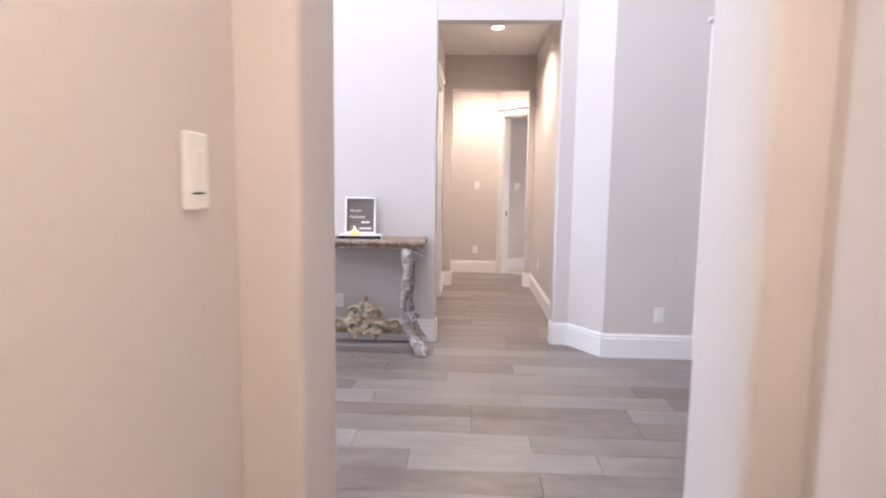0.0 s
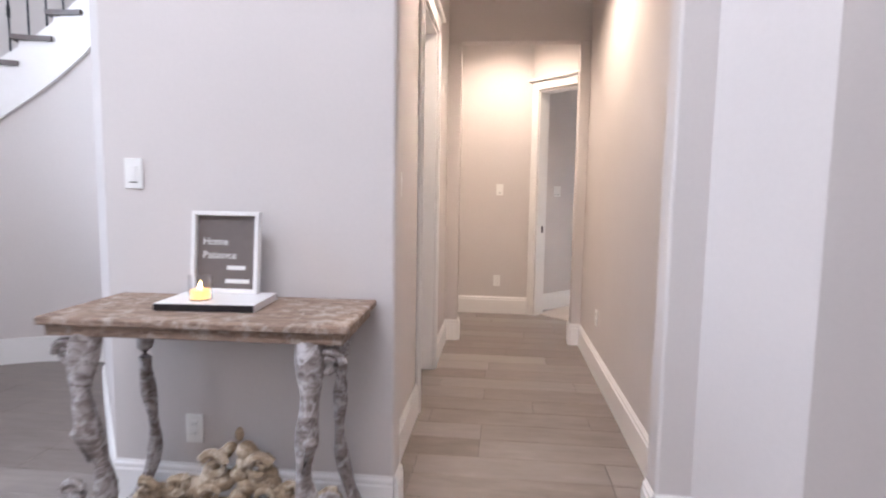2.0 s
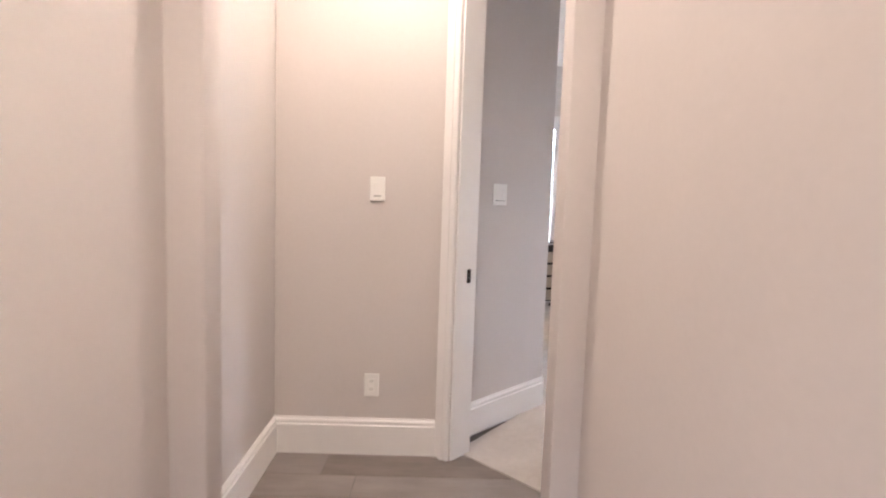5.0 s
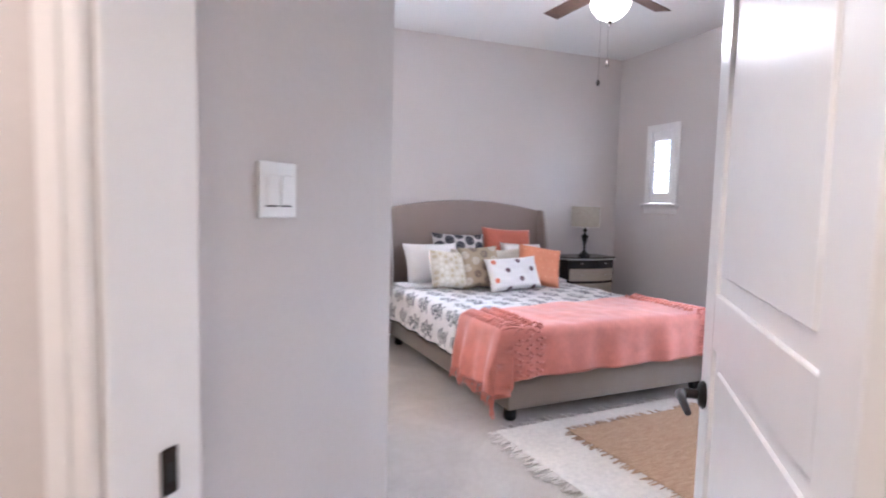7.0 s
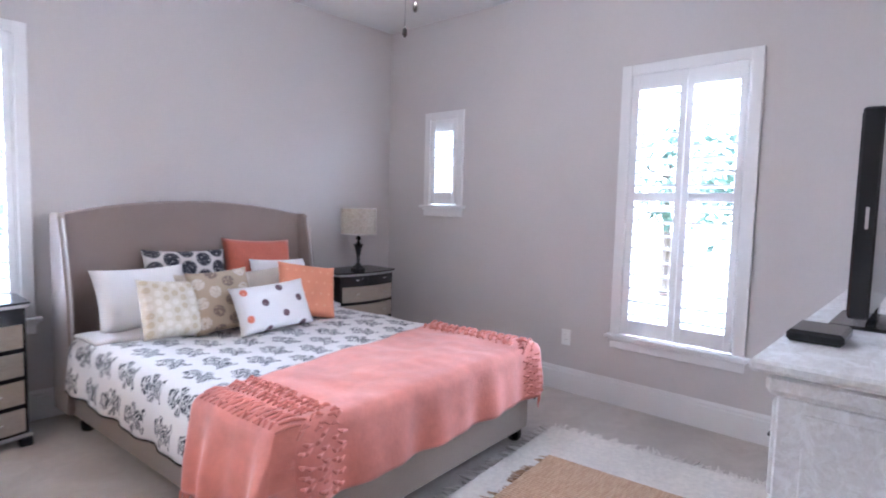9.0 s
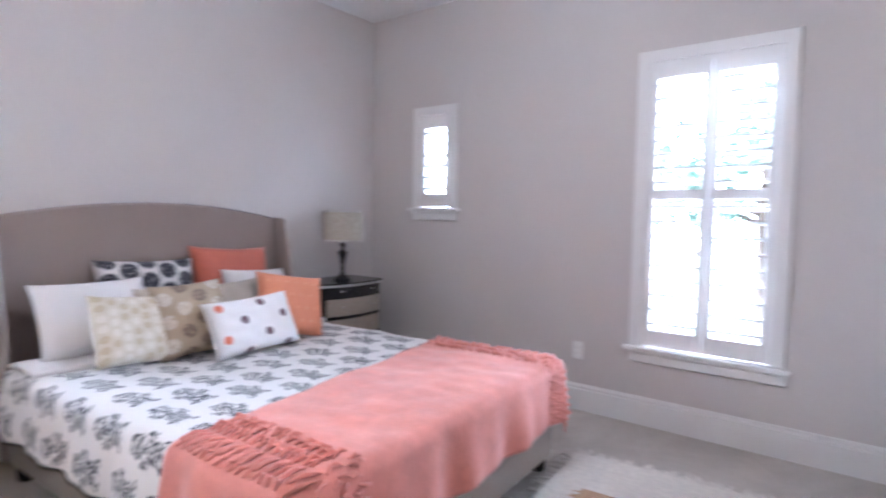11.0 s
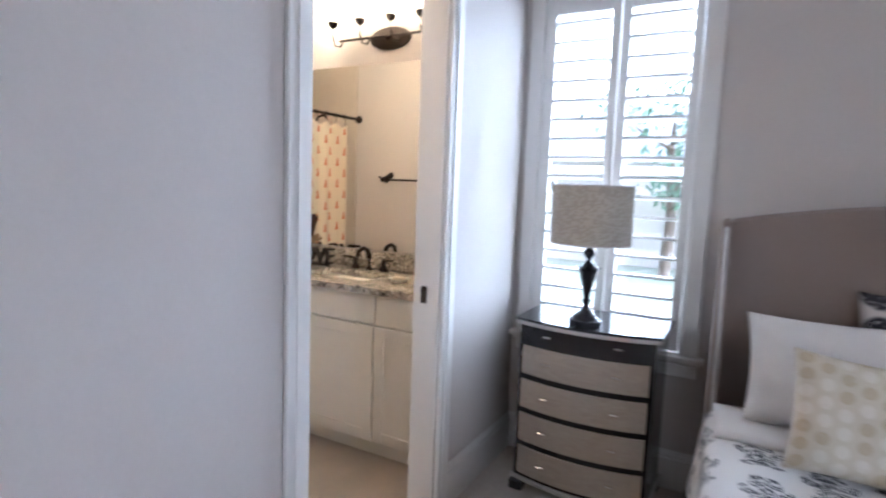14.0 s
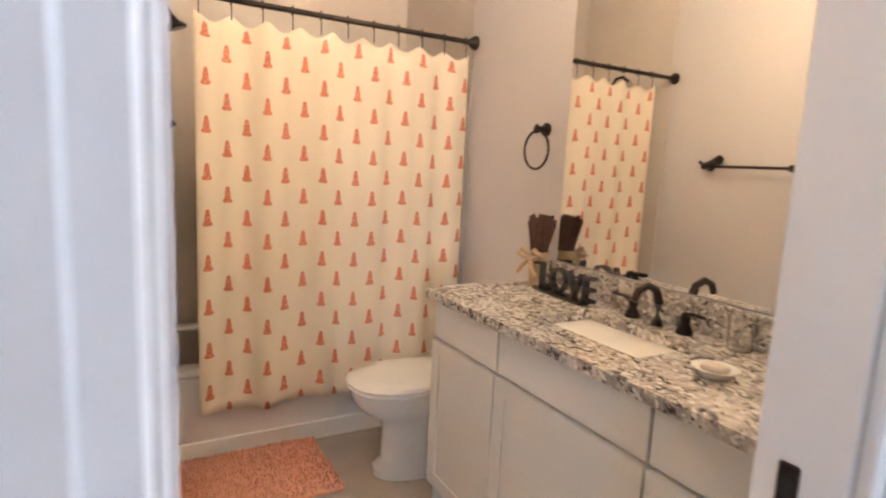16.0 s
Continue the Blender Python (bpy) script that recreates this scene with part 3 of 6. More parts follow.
# ---- doors ----
def lever(parent, at, side, turn):
    """A round rose with a bent lever; side is the way off the door's face."""
    m = Matrix.Translation(at)
    h = part("lever_handle", lathe([(0.001, 0), (0.03, 0.001), (0.032, 0.006), (0.026, 0.013), (0.012, 0.016), (0.011, 0.05)], 20, Matrix.Rotation(radians(-90 * side), 4, "X")), BRONZE, parent, "dark bronze lever", True)
    h.matrix_parent_inverse, h.matrix_basis = Matrix.Identity(4), m
    b = tube([(0, side * 0.048, 0), (turn * 0.02, side * 0.056, 0.003), (turn * 0.06, side * 0.056, 0.004), (turn * 0.105, side * 0.052, -0.004), (turn * 0.115, side * 0.05, -0.008)], [0.011, 0.011, 0.009, 0.008, 0.007], 10)
    part("lever", b, BRONZE, h, smooth=True)
    return h


def panel_door(name, label, m, width, height=2.42, glass=False, flush=False):
    """Door leaf from its hinge along x, 35 mm thick."""
    ob = thing(name, label, "door", kind="", m=m)
    if flush:
        part("leaf", cube(0, width, 0, 0.035, 0.012, height, 0.002), TRIM, ob)
        for z in (0.22, 0.95, 1.60, 2.22):
            part("hinge", tube([(-0.004, -0.004, z - 0.05), (-0.004, -0.004, z + 0.05)], 0.007, 8), TRIM, ob, smooth=True)
        return ob
    t, st, rails = 0.035, 0.11, (0.24, 1.02, 1.14) if not glass else (0.24,)
    zs = [(0.012, rails[0])]
    if not glass:
        zs.append((rails[1], rails[2]))
    zs.append((height - 0.12, height))
    for x0, x1 in ((0, st), (width - st, width)):
        part("stile", cube(x0, x1, 0, t, 0.012, height, 0.002), TRIM, ob)
    for z0, z1 in zs:
        part("rail", cube(st, width - st, 0.0005, t - 0.0005, z0, z1, 0.002), TRIM, ob)
    for (a, lo), (hi, z1) in zip(zs, zs[1:]):
        if glass:
            g = part("pane", cube(st - 0.005, width - st + 0.005, t / 2 - 0.003, t / 2 + 0.003, lo, hi), GLASS, ob)
            g.visible_shadow = False
            for x0, x1, y0, y1 in ((st, st + 0.012, lo, hi), (width - st - 0.012, width - st, lo, hi), (st + 0.012, width - st - 0.012, lo, lo + 0.012), (st + 0.012, width - st - 0.012, hi - 0.012, hi)):
                part("glazing_bead", cube(x0, x1, 0.003, t - 0.003, y0, y1, 0.002), TRIM, ob)
        else:
            part("panel", cube(st - 0.004, width - st + 0.004, 0.010, t - 0.010, lo - 0.004, hi + 0.004), TRIM, ob)
            part("panel_field", cube(st + 0.04, width - st - 0.04, 0.005, t - 0.005, lo + 0.04, hi - 0.04, 0.004), TRIM, ob)
    for z in ((0.22, 0.95, 1.60, 2.22) if not glass else ()):
        part("hinge", tube([(-0.004, -0.004, z - 0.05), (-0.004, -0.004, z + 0.05)], 0.007, 8), TRIM, ob, smooth=True)
    return ob


hx, hy = JR[0] + 0.15 * r2 + 0.004, JR[1] + 0.15 * r2
bd = panel_door("bedroom_door", "white panelled bedroom door standing open with bronze lever", Matrix.Translation((hx, hy, 0.012)) @ Matrix.Rotation(radians(52), 4, "Z"), 0.84, 2.37)
lever(bd, (0.775, 0.035, 0.90), 1, -1), lever(bd, (0.775, 0.0, 0.90), -1, -1)
cd = panel_door("closet_door", "plain white door standing open into a side room", pose(-0.545, 6.70, 0.012, 0, 0, 180), 0.75, 2.41, flush=True)
lever(cd, (0.69, 0.035, 0.90), 1, -1)
sd = panel_door("study_door", "white glazed study door with one tall pane, closed", pose(1.81, 4.53, 0.012, 0, 0, 0), 0.665, 2.43, glass=True)
lever(sd, (0.615, 0.0, 0.905), -1, -1)
sd2 = panel_door("study_door", "white glazed study door with one tall pane, closed", pose(2.485, 4.53, 0.012, 0, 0, 0), 0.665, 2.43, glass=True)
lever(sd2, (0.05, 0.0, 0.905), -1, 1)


# ---- switches and outlets ----
def plate(at, yaw, gangs=1, kind="switch"):
    """A wall plate facing -y before it is turned by yaw."""
    w = 0.075 + 0.046 * (gangs - 1)
    ob = tagged(part("switch_plate" if kind == "switch" else "outlet_plate", cube(-w / 2, w / 2, -0.007, 0, -0.06, 0.06, 0.003), PLATE),
                "white plastic %s plate screwed to the wall" % ("rocker switch" if kind == "switch" else "double outlet"), "switch" if kind == "switch" else "outlet")
    ob.matrix_world = pose(*at, 0, 0, yaw)
    for g in range(gangs):
        cx = (g - (gangs - 1) / 2) * 0.046
        if kind == "switch":
            part("rocker", cube(cx - 0.0165, cx + 0.0165, -0.011, -0.0072, -0.033, 0.033, 0.002, m=Matrix.Rotation(radians(4), 4, "X")), PLATE, ob)
            part("shadow_gap", cube(cx - 0.0175, cx + 0.0175, -0.0085, -0.0072, -0.036, -0.033), DARK, ob)
        else:
            for z in (-0.02, 0.02):
                part("socket", cube(cx - 0.016, cx + 0.016, -0.0095, -0.0072, z - 0.014, z + 0.014, 0.003), PLATE, ob)
                for sx in (-0.006, 0.006):
                    part("slot", cube(cx + sx - 0.001, cx + sx + 0.001, -0.010, -0.0096, z - 0.004, z + 0.005), DARK, ob)
    return ob


plate((-1.373, 4.799, 1.365), 0)
plate((-1.15, 4.799, 0.34), 0, kind="outlet")
plate((1.444, 4.479, 0.345), 0, kind="outlet")
plate((0.05, 8.829, 1.36), 0)
plate((0.04, 8.829, 0.365), 0, kind="outlet")
plate((0.697, 9.216, 1.354), 45, 2)
plate((-0.409, 5.30, 1.345), 90)
plate((0.784, 6.83, 0.42), -90, kind="outlet")
plate((4.854, 11.28, 0.42), -90, kind="outlet")
plate((-0.469, 0.98, 1.325), 90)


# ---- ceiling fixtures ----
def can_light(at):
    ob = tagged(part("recessed_light", lathe([(0.062, 0), (0.095, 0), (0.098, -0.006), (0.09, -0.012), (0.07, -0.010), (0.062, -0.002)], 28), TRIM, smooth=True), "round white recessed ceiling light, lit", "ceiling light")
    ob.matrix_world = pose(*at)
    part("lens", lathe([(0.061, -0.001), (0.055, -0.010), (0.03, -0.017), (0.001, -0.019)], 24), CANGLOW, ob)


can_light((0.22, 6.35, H + 0.02))
can_light((0.1, 8.2, H + 0.02))
sm = tagged(part("smoke_detector", lathe([(0.06, 0), (0.062, -0.012), (0.052, -0.03), (0.03, -0.036), (0.001, -0.037)], 24), PLATE, smooth=True), "round white smoke detector on the hall ceiling", "smoke detector")
sm.matrix_world = pose(0.22, 7.25, H + 0.02)
part("sensor", lathe([(0.012, -0.0365), (0.012, -0.042), (0.001, -0.043)], 12), GREYCAB, sm)


# ---- windows with plantation shutters ----
def shutter_window(name, at, yaw, w, h, leaves=2, midrail=None, pitch=0.089):
    """Window in a wall facing -y: casing outside w x h, sill at its foot; at is the middle of its foot on the wall's face."""
    ob = tagged(new(name), "white plantation shutters with open louvres in a cased window", "window", kind="structure")
    ob.matrix_world = pose(*at, 0, 0, yaw)
    cw = 0.07
    fr = part("window_frame", cube(-w / 2, -w / 2 + cw, -0.02, -0.0005, 0, h, 0.004), TRIM, ob)
    part("side_casing", cube(w / 2 - cw, w / 2, -0.02, -0.0005, 0, h, 0.004), TRIM, ob)
    part("head_casing", cube(-w / 2 + cw, w / 2 - cw, -0.02, -0.0005, h - cw, h, 0.004), TRIM, ob)
    part("window_sill", cube(-w / 2 - 0.03, w / 2 + 0.03, -0.05, 0.03, -0.025, -0.0005, 0.006, seg=2), TRIM, ob)
    part("apron", cube(-w / 2, w / 2, -0.018, -0.0005, -0.10, -0.026, 0.004), TRIM, ob)
    part("apron_bead", cube(-w / 2 - 0.012, w / 2 + 0.012, -0.03, -0.0005, -0.045, -0.0262, 0.006), TRIM, ob)
    x0, x1, z0, z1 = -w / 2 + cw, w / 2 - cw, 0.0, h - cw
    for a, c in ((x0 - 0.001, x0 + 0.012), (x1 - 0.012, x1 + 0.001)):
        part("jamb_liner", cube(a, c, 0.0, 0.15, z0, z1), TRIM, ob)
    g = part("pane", cube(x0 + 0.012, x1 - 0.012, 0.120, 0.126, z0, z1), GLASS, ob)
    g.visible_shadow = False
    part("sash_rail", cube(x0 + 0.012, x1 - 0.012, 0.105, 0.119, (z0 + z1) / 2 - 0.02, (z0 + z1) / 2 + 0.02, 0.003), TRIM, ob)
    lw = (x1 - x0 - 0.024) / leaves
    lou = finish("louvre", cube(-0.5, 0.5, -0.042, 0.042, -0.0065, 0.0065, 0.004), TRIM)
    for k in range(leaves):
        a = x0 + 0.012 + k * lw + 0.002
        c = a + lw - 0.004
        leaf = part("shutter_leaf", cube(a, a + 0.042, -0.008, 0.022, z0 + 0.01, z1 - 0.001, 0.003), TRIM, ob)
        part("stile", cube(c - 0.042, c, -0.008, 0.022, z0 + 0.01, z1 - 0.001, 0.003), TRIM, leaf)
        spans = [(z0 + 0.115, z1 - 0.105)]
        part("rail", cube(a + 0.042, c - 0.042, -0.0075, 0.0215, z0 + 0.01, z0 + 0.115, 0.003), TRIM, leaf)
        part("rail", cube(a + 0.042, c - 0.042, -0.0075, 0.0215, z1 - 0.105, z1 + 0.0, 0.003), TRIM, leaf)
        if midrail:
            part("rail", cube(a + 0.042, c - 0.042, -0.0075, 0.0215, midrail - 0.03, midrail + 0.03, 0.003), TRIM, leaf)
            spans = [(z0 + 0.115, midrail - 0.03), (midrail + 0.03, z1 - 0.105)]
        for lo, hi in spans:
            cnt = max(1, round((hi - lo) / pitch))
            for i in range(cnt):
                l = new("louvre", lou)
                l.parent = leaf
                l.matrix_basis = Matrix.LocRotScale(((a + c) / 2, 0.007, lo + (i + 0.5) * (hi - lo) / cnt), Euler((radians(-4), 0, 0)), (c - a - 0.086, 1, 1))
    return ob


shutter_window("window_1", (1.524, 13.3, 0.65), 0, 0.87, 1.745)
shutter_window("window_2", (4.855, 10.491, 0.514), -90, 0.872, 1.858, midrail=0.97)
shutter_window("window_3", (4.855, 12.575, 1.391), -90, 0.46, 0.827, leaves=1)


# ---- curved staircase ----
def staircase(cx, cy, rin, rout, first, step, count, rise):
    ob = thing("curved_staircase", "curved white staircase with grey treads and black iron balusters", "staircase")
    pol = lambda a, r, z: Vector((cx + r * math.cos(radians(a)), cy + r * math.sin(radians(a)), z))

    def wedge(a0, a1, r0, r1, z0, z1):
        b = bmesh.new()
        k = 4
        ring = [pol(a0 + (a1 - a0) * i / k, r1, 0) for i in range(k + 1)] + [pol(a1 + (a0 - a1) * i / k, r0, 0) for i in range(k + 1)]
        lo = [b.verts.new((p.x, p.y, z0)) for p in ring]
        hi = [b.verts.new((p.x, p.y, z1)) for p in ring]
        b.faces.new(lo), b.faces.new(hi)
        for i in range(len(ring)):
            j = (i + 1) % len(ring)
            b.faces.new((lo[i], lo[j], hi[j], hi[i]))
        return b

    for i in range(count):
        a = first - step * i
        z = rise * (i + 1)
        part("riser", wedge(a, a - step, rin, rout, max(0, z - rise - 0.04) if i else 0, z - 0.035), TRIM, ob)
        part("tread", wedge(a + 2.2, a - step, rin - 0.035 if i else rin - 0.30, rout, z - 0.034, z), STAIRWOOD, ob)
        if i:
            for f in (0.25, 0.75):
                p = pol(a - step * f, rin + 0.03, z)
                top = z + 0.82 + rise * f
                bal = part("baluster", tube([p, (p.x, p.y, top)], 0.0075, 6), IRON, ob)
                knots = (0.45,) if (i + (f > 0.5)) % 2 else (0.36, 0.56)
                for kf in knots:
                    part("knuckle", lathe([(0.006, -0.045), (0.013, -0.035), (0.009, -0.028), (0.016, -0.014), (0.009, 0), (0.016, 0.014), (0.009, 0.028), (0.013, 0.035), (0.006, 0.045)], 8, Matrix.Translation((p.x, p.y, z + (top - z) * kf))), IRON, bal)
    # sloped string under the treads, following the curve
    rail = []
    b = bmesh.new()
    rows = []
    for i in range(count * 2 + 1):
        a, z = first - step * i / 2, rise * i / 2
        rows.append([b.verts.new(pol(a, r, max(0.0, z + dz))) for r, dz in ((rin - 0.012, 0.10), (rin - 0.012, -0.30), (rin + 0.03, -0.30), (rin + 0.03, 0.10))])
        rail.append(pol(a, rin + 0.03, z + rise * 0.5 + 0.84))
    for lo, hi in zip(rows, rows[1:]):
        for k in range(4):
            b.faces.new((lo[k], lo[(k + 1) % 4], hi[(k + 1) % 4], hi[k]))
    part("string", b, TRIM, ob, smooth=True)
    start = rail[2]
    rail = [Vector((start.x + 0.13, start.y - 0.20, start.z - 0.12)), Vector((start.x + 0.07, start.y - 0.10, start.z - 0.08))] + rail[2:]
    part("handrail", tube(rail, 0.032, 10, flat=0.9), STAIRWOOD, ob, smooth=True)
    nx, ny = rail[0].x - 0.01, rail[0].y + 0.02
    nb = cube(nx - 0.05, nx + 0.05, ny - 0.05, ny + 0.05, rise, rise + 0.52, 0.008)
    cube(nx - 0.06, nx + 0.06, ny - 0.06, ny + 0.06, rise + 0.52, rise + 0.56, 0.01, bm=nb)
    cube(nx - 0.042, nx + 0.042, ny - 0.042, ny + 0.042, rise + 0.56, rail[0].z - 0.02, 0.008, bm=nb)
    part("newel_post", nb, STAIRWOOD, ob)
    return ob


SC = (-3.0, 5.6)
staircase(*SC, 0.95, 2.0, 280, 13.9, 18, 0.183)


def curved(name, r0, r1, a0, a1, z0, z1, mat):
    b = bmesh.new()
    k = 40
    rows = []
    for i in range(k + 1):
        a = radians(a0 + (a1 - a0) * i / k)
        rows.append([b.verts.new((SC[0] + r * math.cos(a), SC[1] + r * math.sin(a), z)) for r, z in ((r0, z0), (r1, z0), (r1, z1), (r0, z1))])
    for lo, hi in zip(rows, rows[1:]):
        for j in range(4):
            b.faces.new((lo[j], lo[(j + 1) % 4], hi[(j + 1) % 4], hi[j]))
    b.faces.new(rows[0]), b.faces.new(rows[-1][::-1])
    return tagged(part(name, b, mat, smooth=True), kind="structure")


# wall under the flight, stepped to stay below it
for k in range(16):
    a1 = 280 - 13.9 * (k + 1)
    if a1 < 52:
        break
    curved("wall_under_stairs", 0.965, 1.04, a1 + 13.9, a1, -0.02, max(0.05, 0.183 * k - 0.10), WALL)
curved("baseboard_stairs", 0.948, 0.964, 215, 55, 0, 0.19, TRIM)
curved("wall_stairwell", 2.01, 2.14, 175, 30, -0.02, 5.6, WALL)


# ---- console table ----
def console(m):
    ob = thing("console_table", "weathered wooden console table with carved scroll legs against the wall", "console table", m=m)
    w, d, h = 1.01, 0.45, 0.90
    top = cube(-w / 2, w / 2, -d / 2, d / 2, h - 0.028, h, 0.006)
    part("tabletop", top, TABLETOP, ob)
    part("apron", cube(-w / 2 + 0.02, w / 2 - 0.02, -d / 2 + 0.02, d / 2 - 0.02, h - 0.065, h - 0.0285, 0.004), TABLETOP, ob)
    for sx in (-1, 1):
        for y, scale in ((-d / 2 + 0.06, 1.0), (d / 2 - 0.05, 0.55)):
            pts, rad = [], []
            for i in range(25):
                f = i / 24
                z = (h - 0.066) * (1 - f) + 0.012 * f
                bow = 0.075 * math.sin(f * math.pi * 1.15 + 0.35) - 0.05 * math.sin(f * math.pi * 2.0)
                x = sx * (w / 2 - 0.13 + 0.02 + (-bow if f < 0.35 else -bow * 0.9) * scale + 0.06 * f ** 3)
                pts.append((x, y - scale * (0.03 * math.sin(f * math.pi * 2) + 0.10 * max(0, f - 0.75)), z))
                rad.append(0.040 - 0.013 * math.sin(f * math.pi) + 0.006 * math.sin(f * 21) + (0.006 if f > 0.93 else 0))
            leg = part("leg", tube(pts, [r * (1.15 if scale > 0.9 else 0.85) for r in rad], 10), TABLELEG, ob, smooth=True)
            if scale > 0.9:
                for zc, rr in ((h - 0.13, 0.048), (0.30, 0.04), (0.10, 0.036)):
                    sp = [(sx * (w / 2 - 0.085 + 0.01) + sx * rr * (1 - k / 22) * math.cos(k * 0.55), y - 0.012, zc + rr * (1 - k / 22) * math.sin(k * 0.55)) for k in range(18)]
                    part("scroll", tube(sp, [0.016 - 0.0005 * k for k in range(18)], 7), TABLELEG, leg, smooth=True)
                part("leaf_carving", tube([(sx * (w / 2 - 0.16), y - 0.02, 0.62), (sx * (w / 2 - 0.125), y - 0.045, 0.52), (sx * (w / 2 - 0.15), y - 0.035, 0.42)], [0.006, 0.026, 0.008], 8), TABLELEG, leg, smooth=True)
                part("foot", lathe([(0.02, 0), (0.036, 0.006), (0.034, 0.03), (0.018, 0.05)], 10, Matrix.Translation((pts[-1][0], pts[-1][1] - 0.015, 0))), TABLELEG, leg, smooth=True)
    # carved crest stretcher between the legs
    rnd = random.Random(4)
    b = bmesh.new()
    cy = d / 2 - 0.10

    def boss(x, z, rx, rz, depth):
        mm = Matrix.LocRotScale((x, cy, z), Euler((0, rnd.uniform(-0.6, 0.6), 0)), (rx, depth, rz))
        t = bmesh.new()
        bmesh.ops.create_icosphere(t, subdivisions=2, radius=1, matrix=mm)
        join(b, t)

    def curl(x, z, r, turn, sx):
        tube([(x + sx * r * (1 - k / 17) * math.cos(k * 0.6 + turn), cy - 0.03, z + r * (1 - k / 17) * math.sin(k * 0.6 + turn)) for k in range(14)], [0.021 - 0.0009 * k for k in range(14)], 7, bm=b)

    for sx in (-1, 1):
        for i in range(9):
            f = i / 8
            boss(sx * (0.07 + 0.33 * f), 0.20 - 0.09 * f + 0.02 * math.sin(i * 2.1), 0.055 - 0.012 * f, 0.045, 0.035)
        curl(sx * 0.085, 0.27, 0.055, 0.4, sx), curl(sx * 0.10, 0.15, 0.06, 3.6, sx), curl(sx * 0.36, 0.14, 0.06, 1.2, sx), curl(sx * 0.24, 0.19, 0.045, 2.5, sx), curl(sx * 0.055, 0.10, 0.045, 5.0, sx)
        for i in range(5):
            boss(sx * (0.04 + 0.02 * i), 0.33 - 0.022 * i, 0.03, 0.022, 0.03)
    for i in range(6):
        boss(rnd.uniform(-0.03, 0.03), 0.10 + 0.045 * i, 0.05 - 0.003 * i, 0.035, 0.045)
    boss(0, 0.385, 0.018, 0.03, 0.02)
    part("carved_crest", b, CARVED, ob, "carved ochre wooden crest with scrolls", True)
    part("stretcher", cube(-w / 2 + 0.14, w / 2 - 0.14, cy + 0.01, cy + 0.04, 0.085, 0.115, 0.006), CARVED, ob)
    return ob


console(pose(-0.895, 4.545, 0, 0, 0, 1.5))
bk = thing("coffee_table_book", "white hardback book lying flat on the console table", "book", m=pose(-0.92, 4.58, 0.901, 0, 0, 4))
part("cover", cube(-0.17, 0.17, -0.12, 0.12, 0, 0.004, 0.001), TRIM, bk)
part("pages", cube(-0.165, 0.168, -0.115, 0.117, 0.0045, 0.0205), SHEET, bk)
part("cover", cube(-0.17, 0.17, -0.12, 0.12, 0.021, 0.025, 0.001), TRIM, bk)
part("spine", cube(-0.17, 0.17, -0.1235, -0.1205, 0.001, 0.024, 0.001), BLACKWOOD, bk)
fs = thing("framed_sign", "small white framed charcoal sign with pale typed words", "framed sign", m=pose(-0.945, 4.67, 0.926, -6, 0, 0) @ Matrix.Scale(1.08, 4))
part("backing", cube(-0.105, 0.105, 0.004, 0.012, 0.01, 0.265), BOARD, fs)
for x0, x1, z0, z1 in ((-0.12, -0.105, 0, 0.28), (0.105, 0.12, 0, 0.28), (-0.105, 0.105, 0, 0.015), (-0.105, 0.105, 0.265, 0.28)):
    part("frame_side", cube(x0, x1, -0.012, 0.016, z0, z1, 0.002), TRIM, fs)


def text(word, size, mat, parent, at, turn=(90, 0, 0), depth=0.0005, label=""):
    cu = bpy.data.curves.new("lettering", "FONT")
    cu.body, cu.size, cu.extrude, cu.resolution_u = word, size, depth, 3
    tmp = bpy.data.objects.new("lettering_source", cu)
    scene.collection.objects.link(tmp)
    me = bpy.data.meshes.new_from_object(tmp.evaluated_get(bpy.context.evaluated_depsgraph_get()))
    bpy.data.objects.remove(tmp)
    bpy.data.curves.remove(cu)
    me.materials.clear(), me.materials.append(mat)
    ob = new("lettering", me)
    ob.parent = parent
    ob.matrix_basis = pose(*at, *turn)
    return ob


text("Home", 0.036, LETTER, fs, (-0.085, 0.0035, 0.165))
text("Patience", 0.036, LETTER, fs, (-0.085, 0.0035, 0.118))
part("lettering_bar", cube(0.005, 0.07, 0.002, 0.0035, 0.080, 0.094), LETTER, fs)
part("lettering_bar", cube(0.0, 0.085, 0.002, 0.0035, 0.034, 0.048), LETTER, fs)
cn = thing("candle_holder", "small glass candle holder with a lit amber candle", "candle", m=pose(-0.96, 4.53, 0.9265))
part("glass_cup", lathe([(0.034, 0), (0.037, 0.002), (0.038, 0.085), (0.036, 0.085), (0.035, 0.006), (0.001, 0.005)], 24), GLASS, cn, smooth=True)
part("wax", lathe([(0.001, 0.0065), (0.032, 0.0065), (0.032, 0.035), (0.001, 0.033)], 20), WAX, cn, smooth=True)
part("flame", lathe([(0.001, 0.036), (0.006, 0.042), (0.005, 0.052), (0.001, 0.062)], 10), FLAME, cn, smooth=True)


# ---- study seen through the glazed door ----
def bookcase(m):
    ob = thing("built_in_bookcase", "dark open bookcase with grey drawers below, half full", "bookcase", m=m)
    part("back", cube(0, 0.5, 0.33, 0.345, 0.0, 2.3), DARKSHELF, ob)
    for x in (0, 0.47):
        part("side", cube(x, x + 0.03, 0, 0.329, 0.8, 2.3, 0.002), GREYCAB, ob)
    for z in (1.05, 1.32, 1.60, 1.9, 2.27):
        part("shelf", cube(0.03, 0.47, 0, 0.329, z, z + 0.025, 0.002), GREYCAB, ob)
    return ob


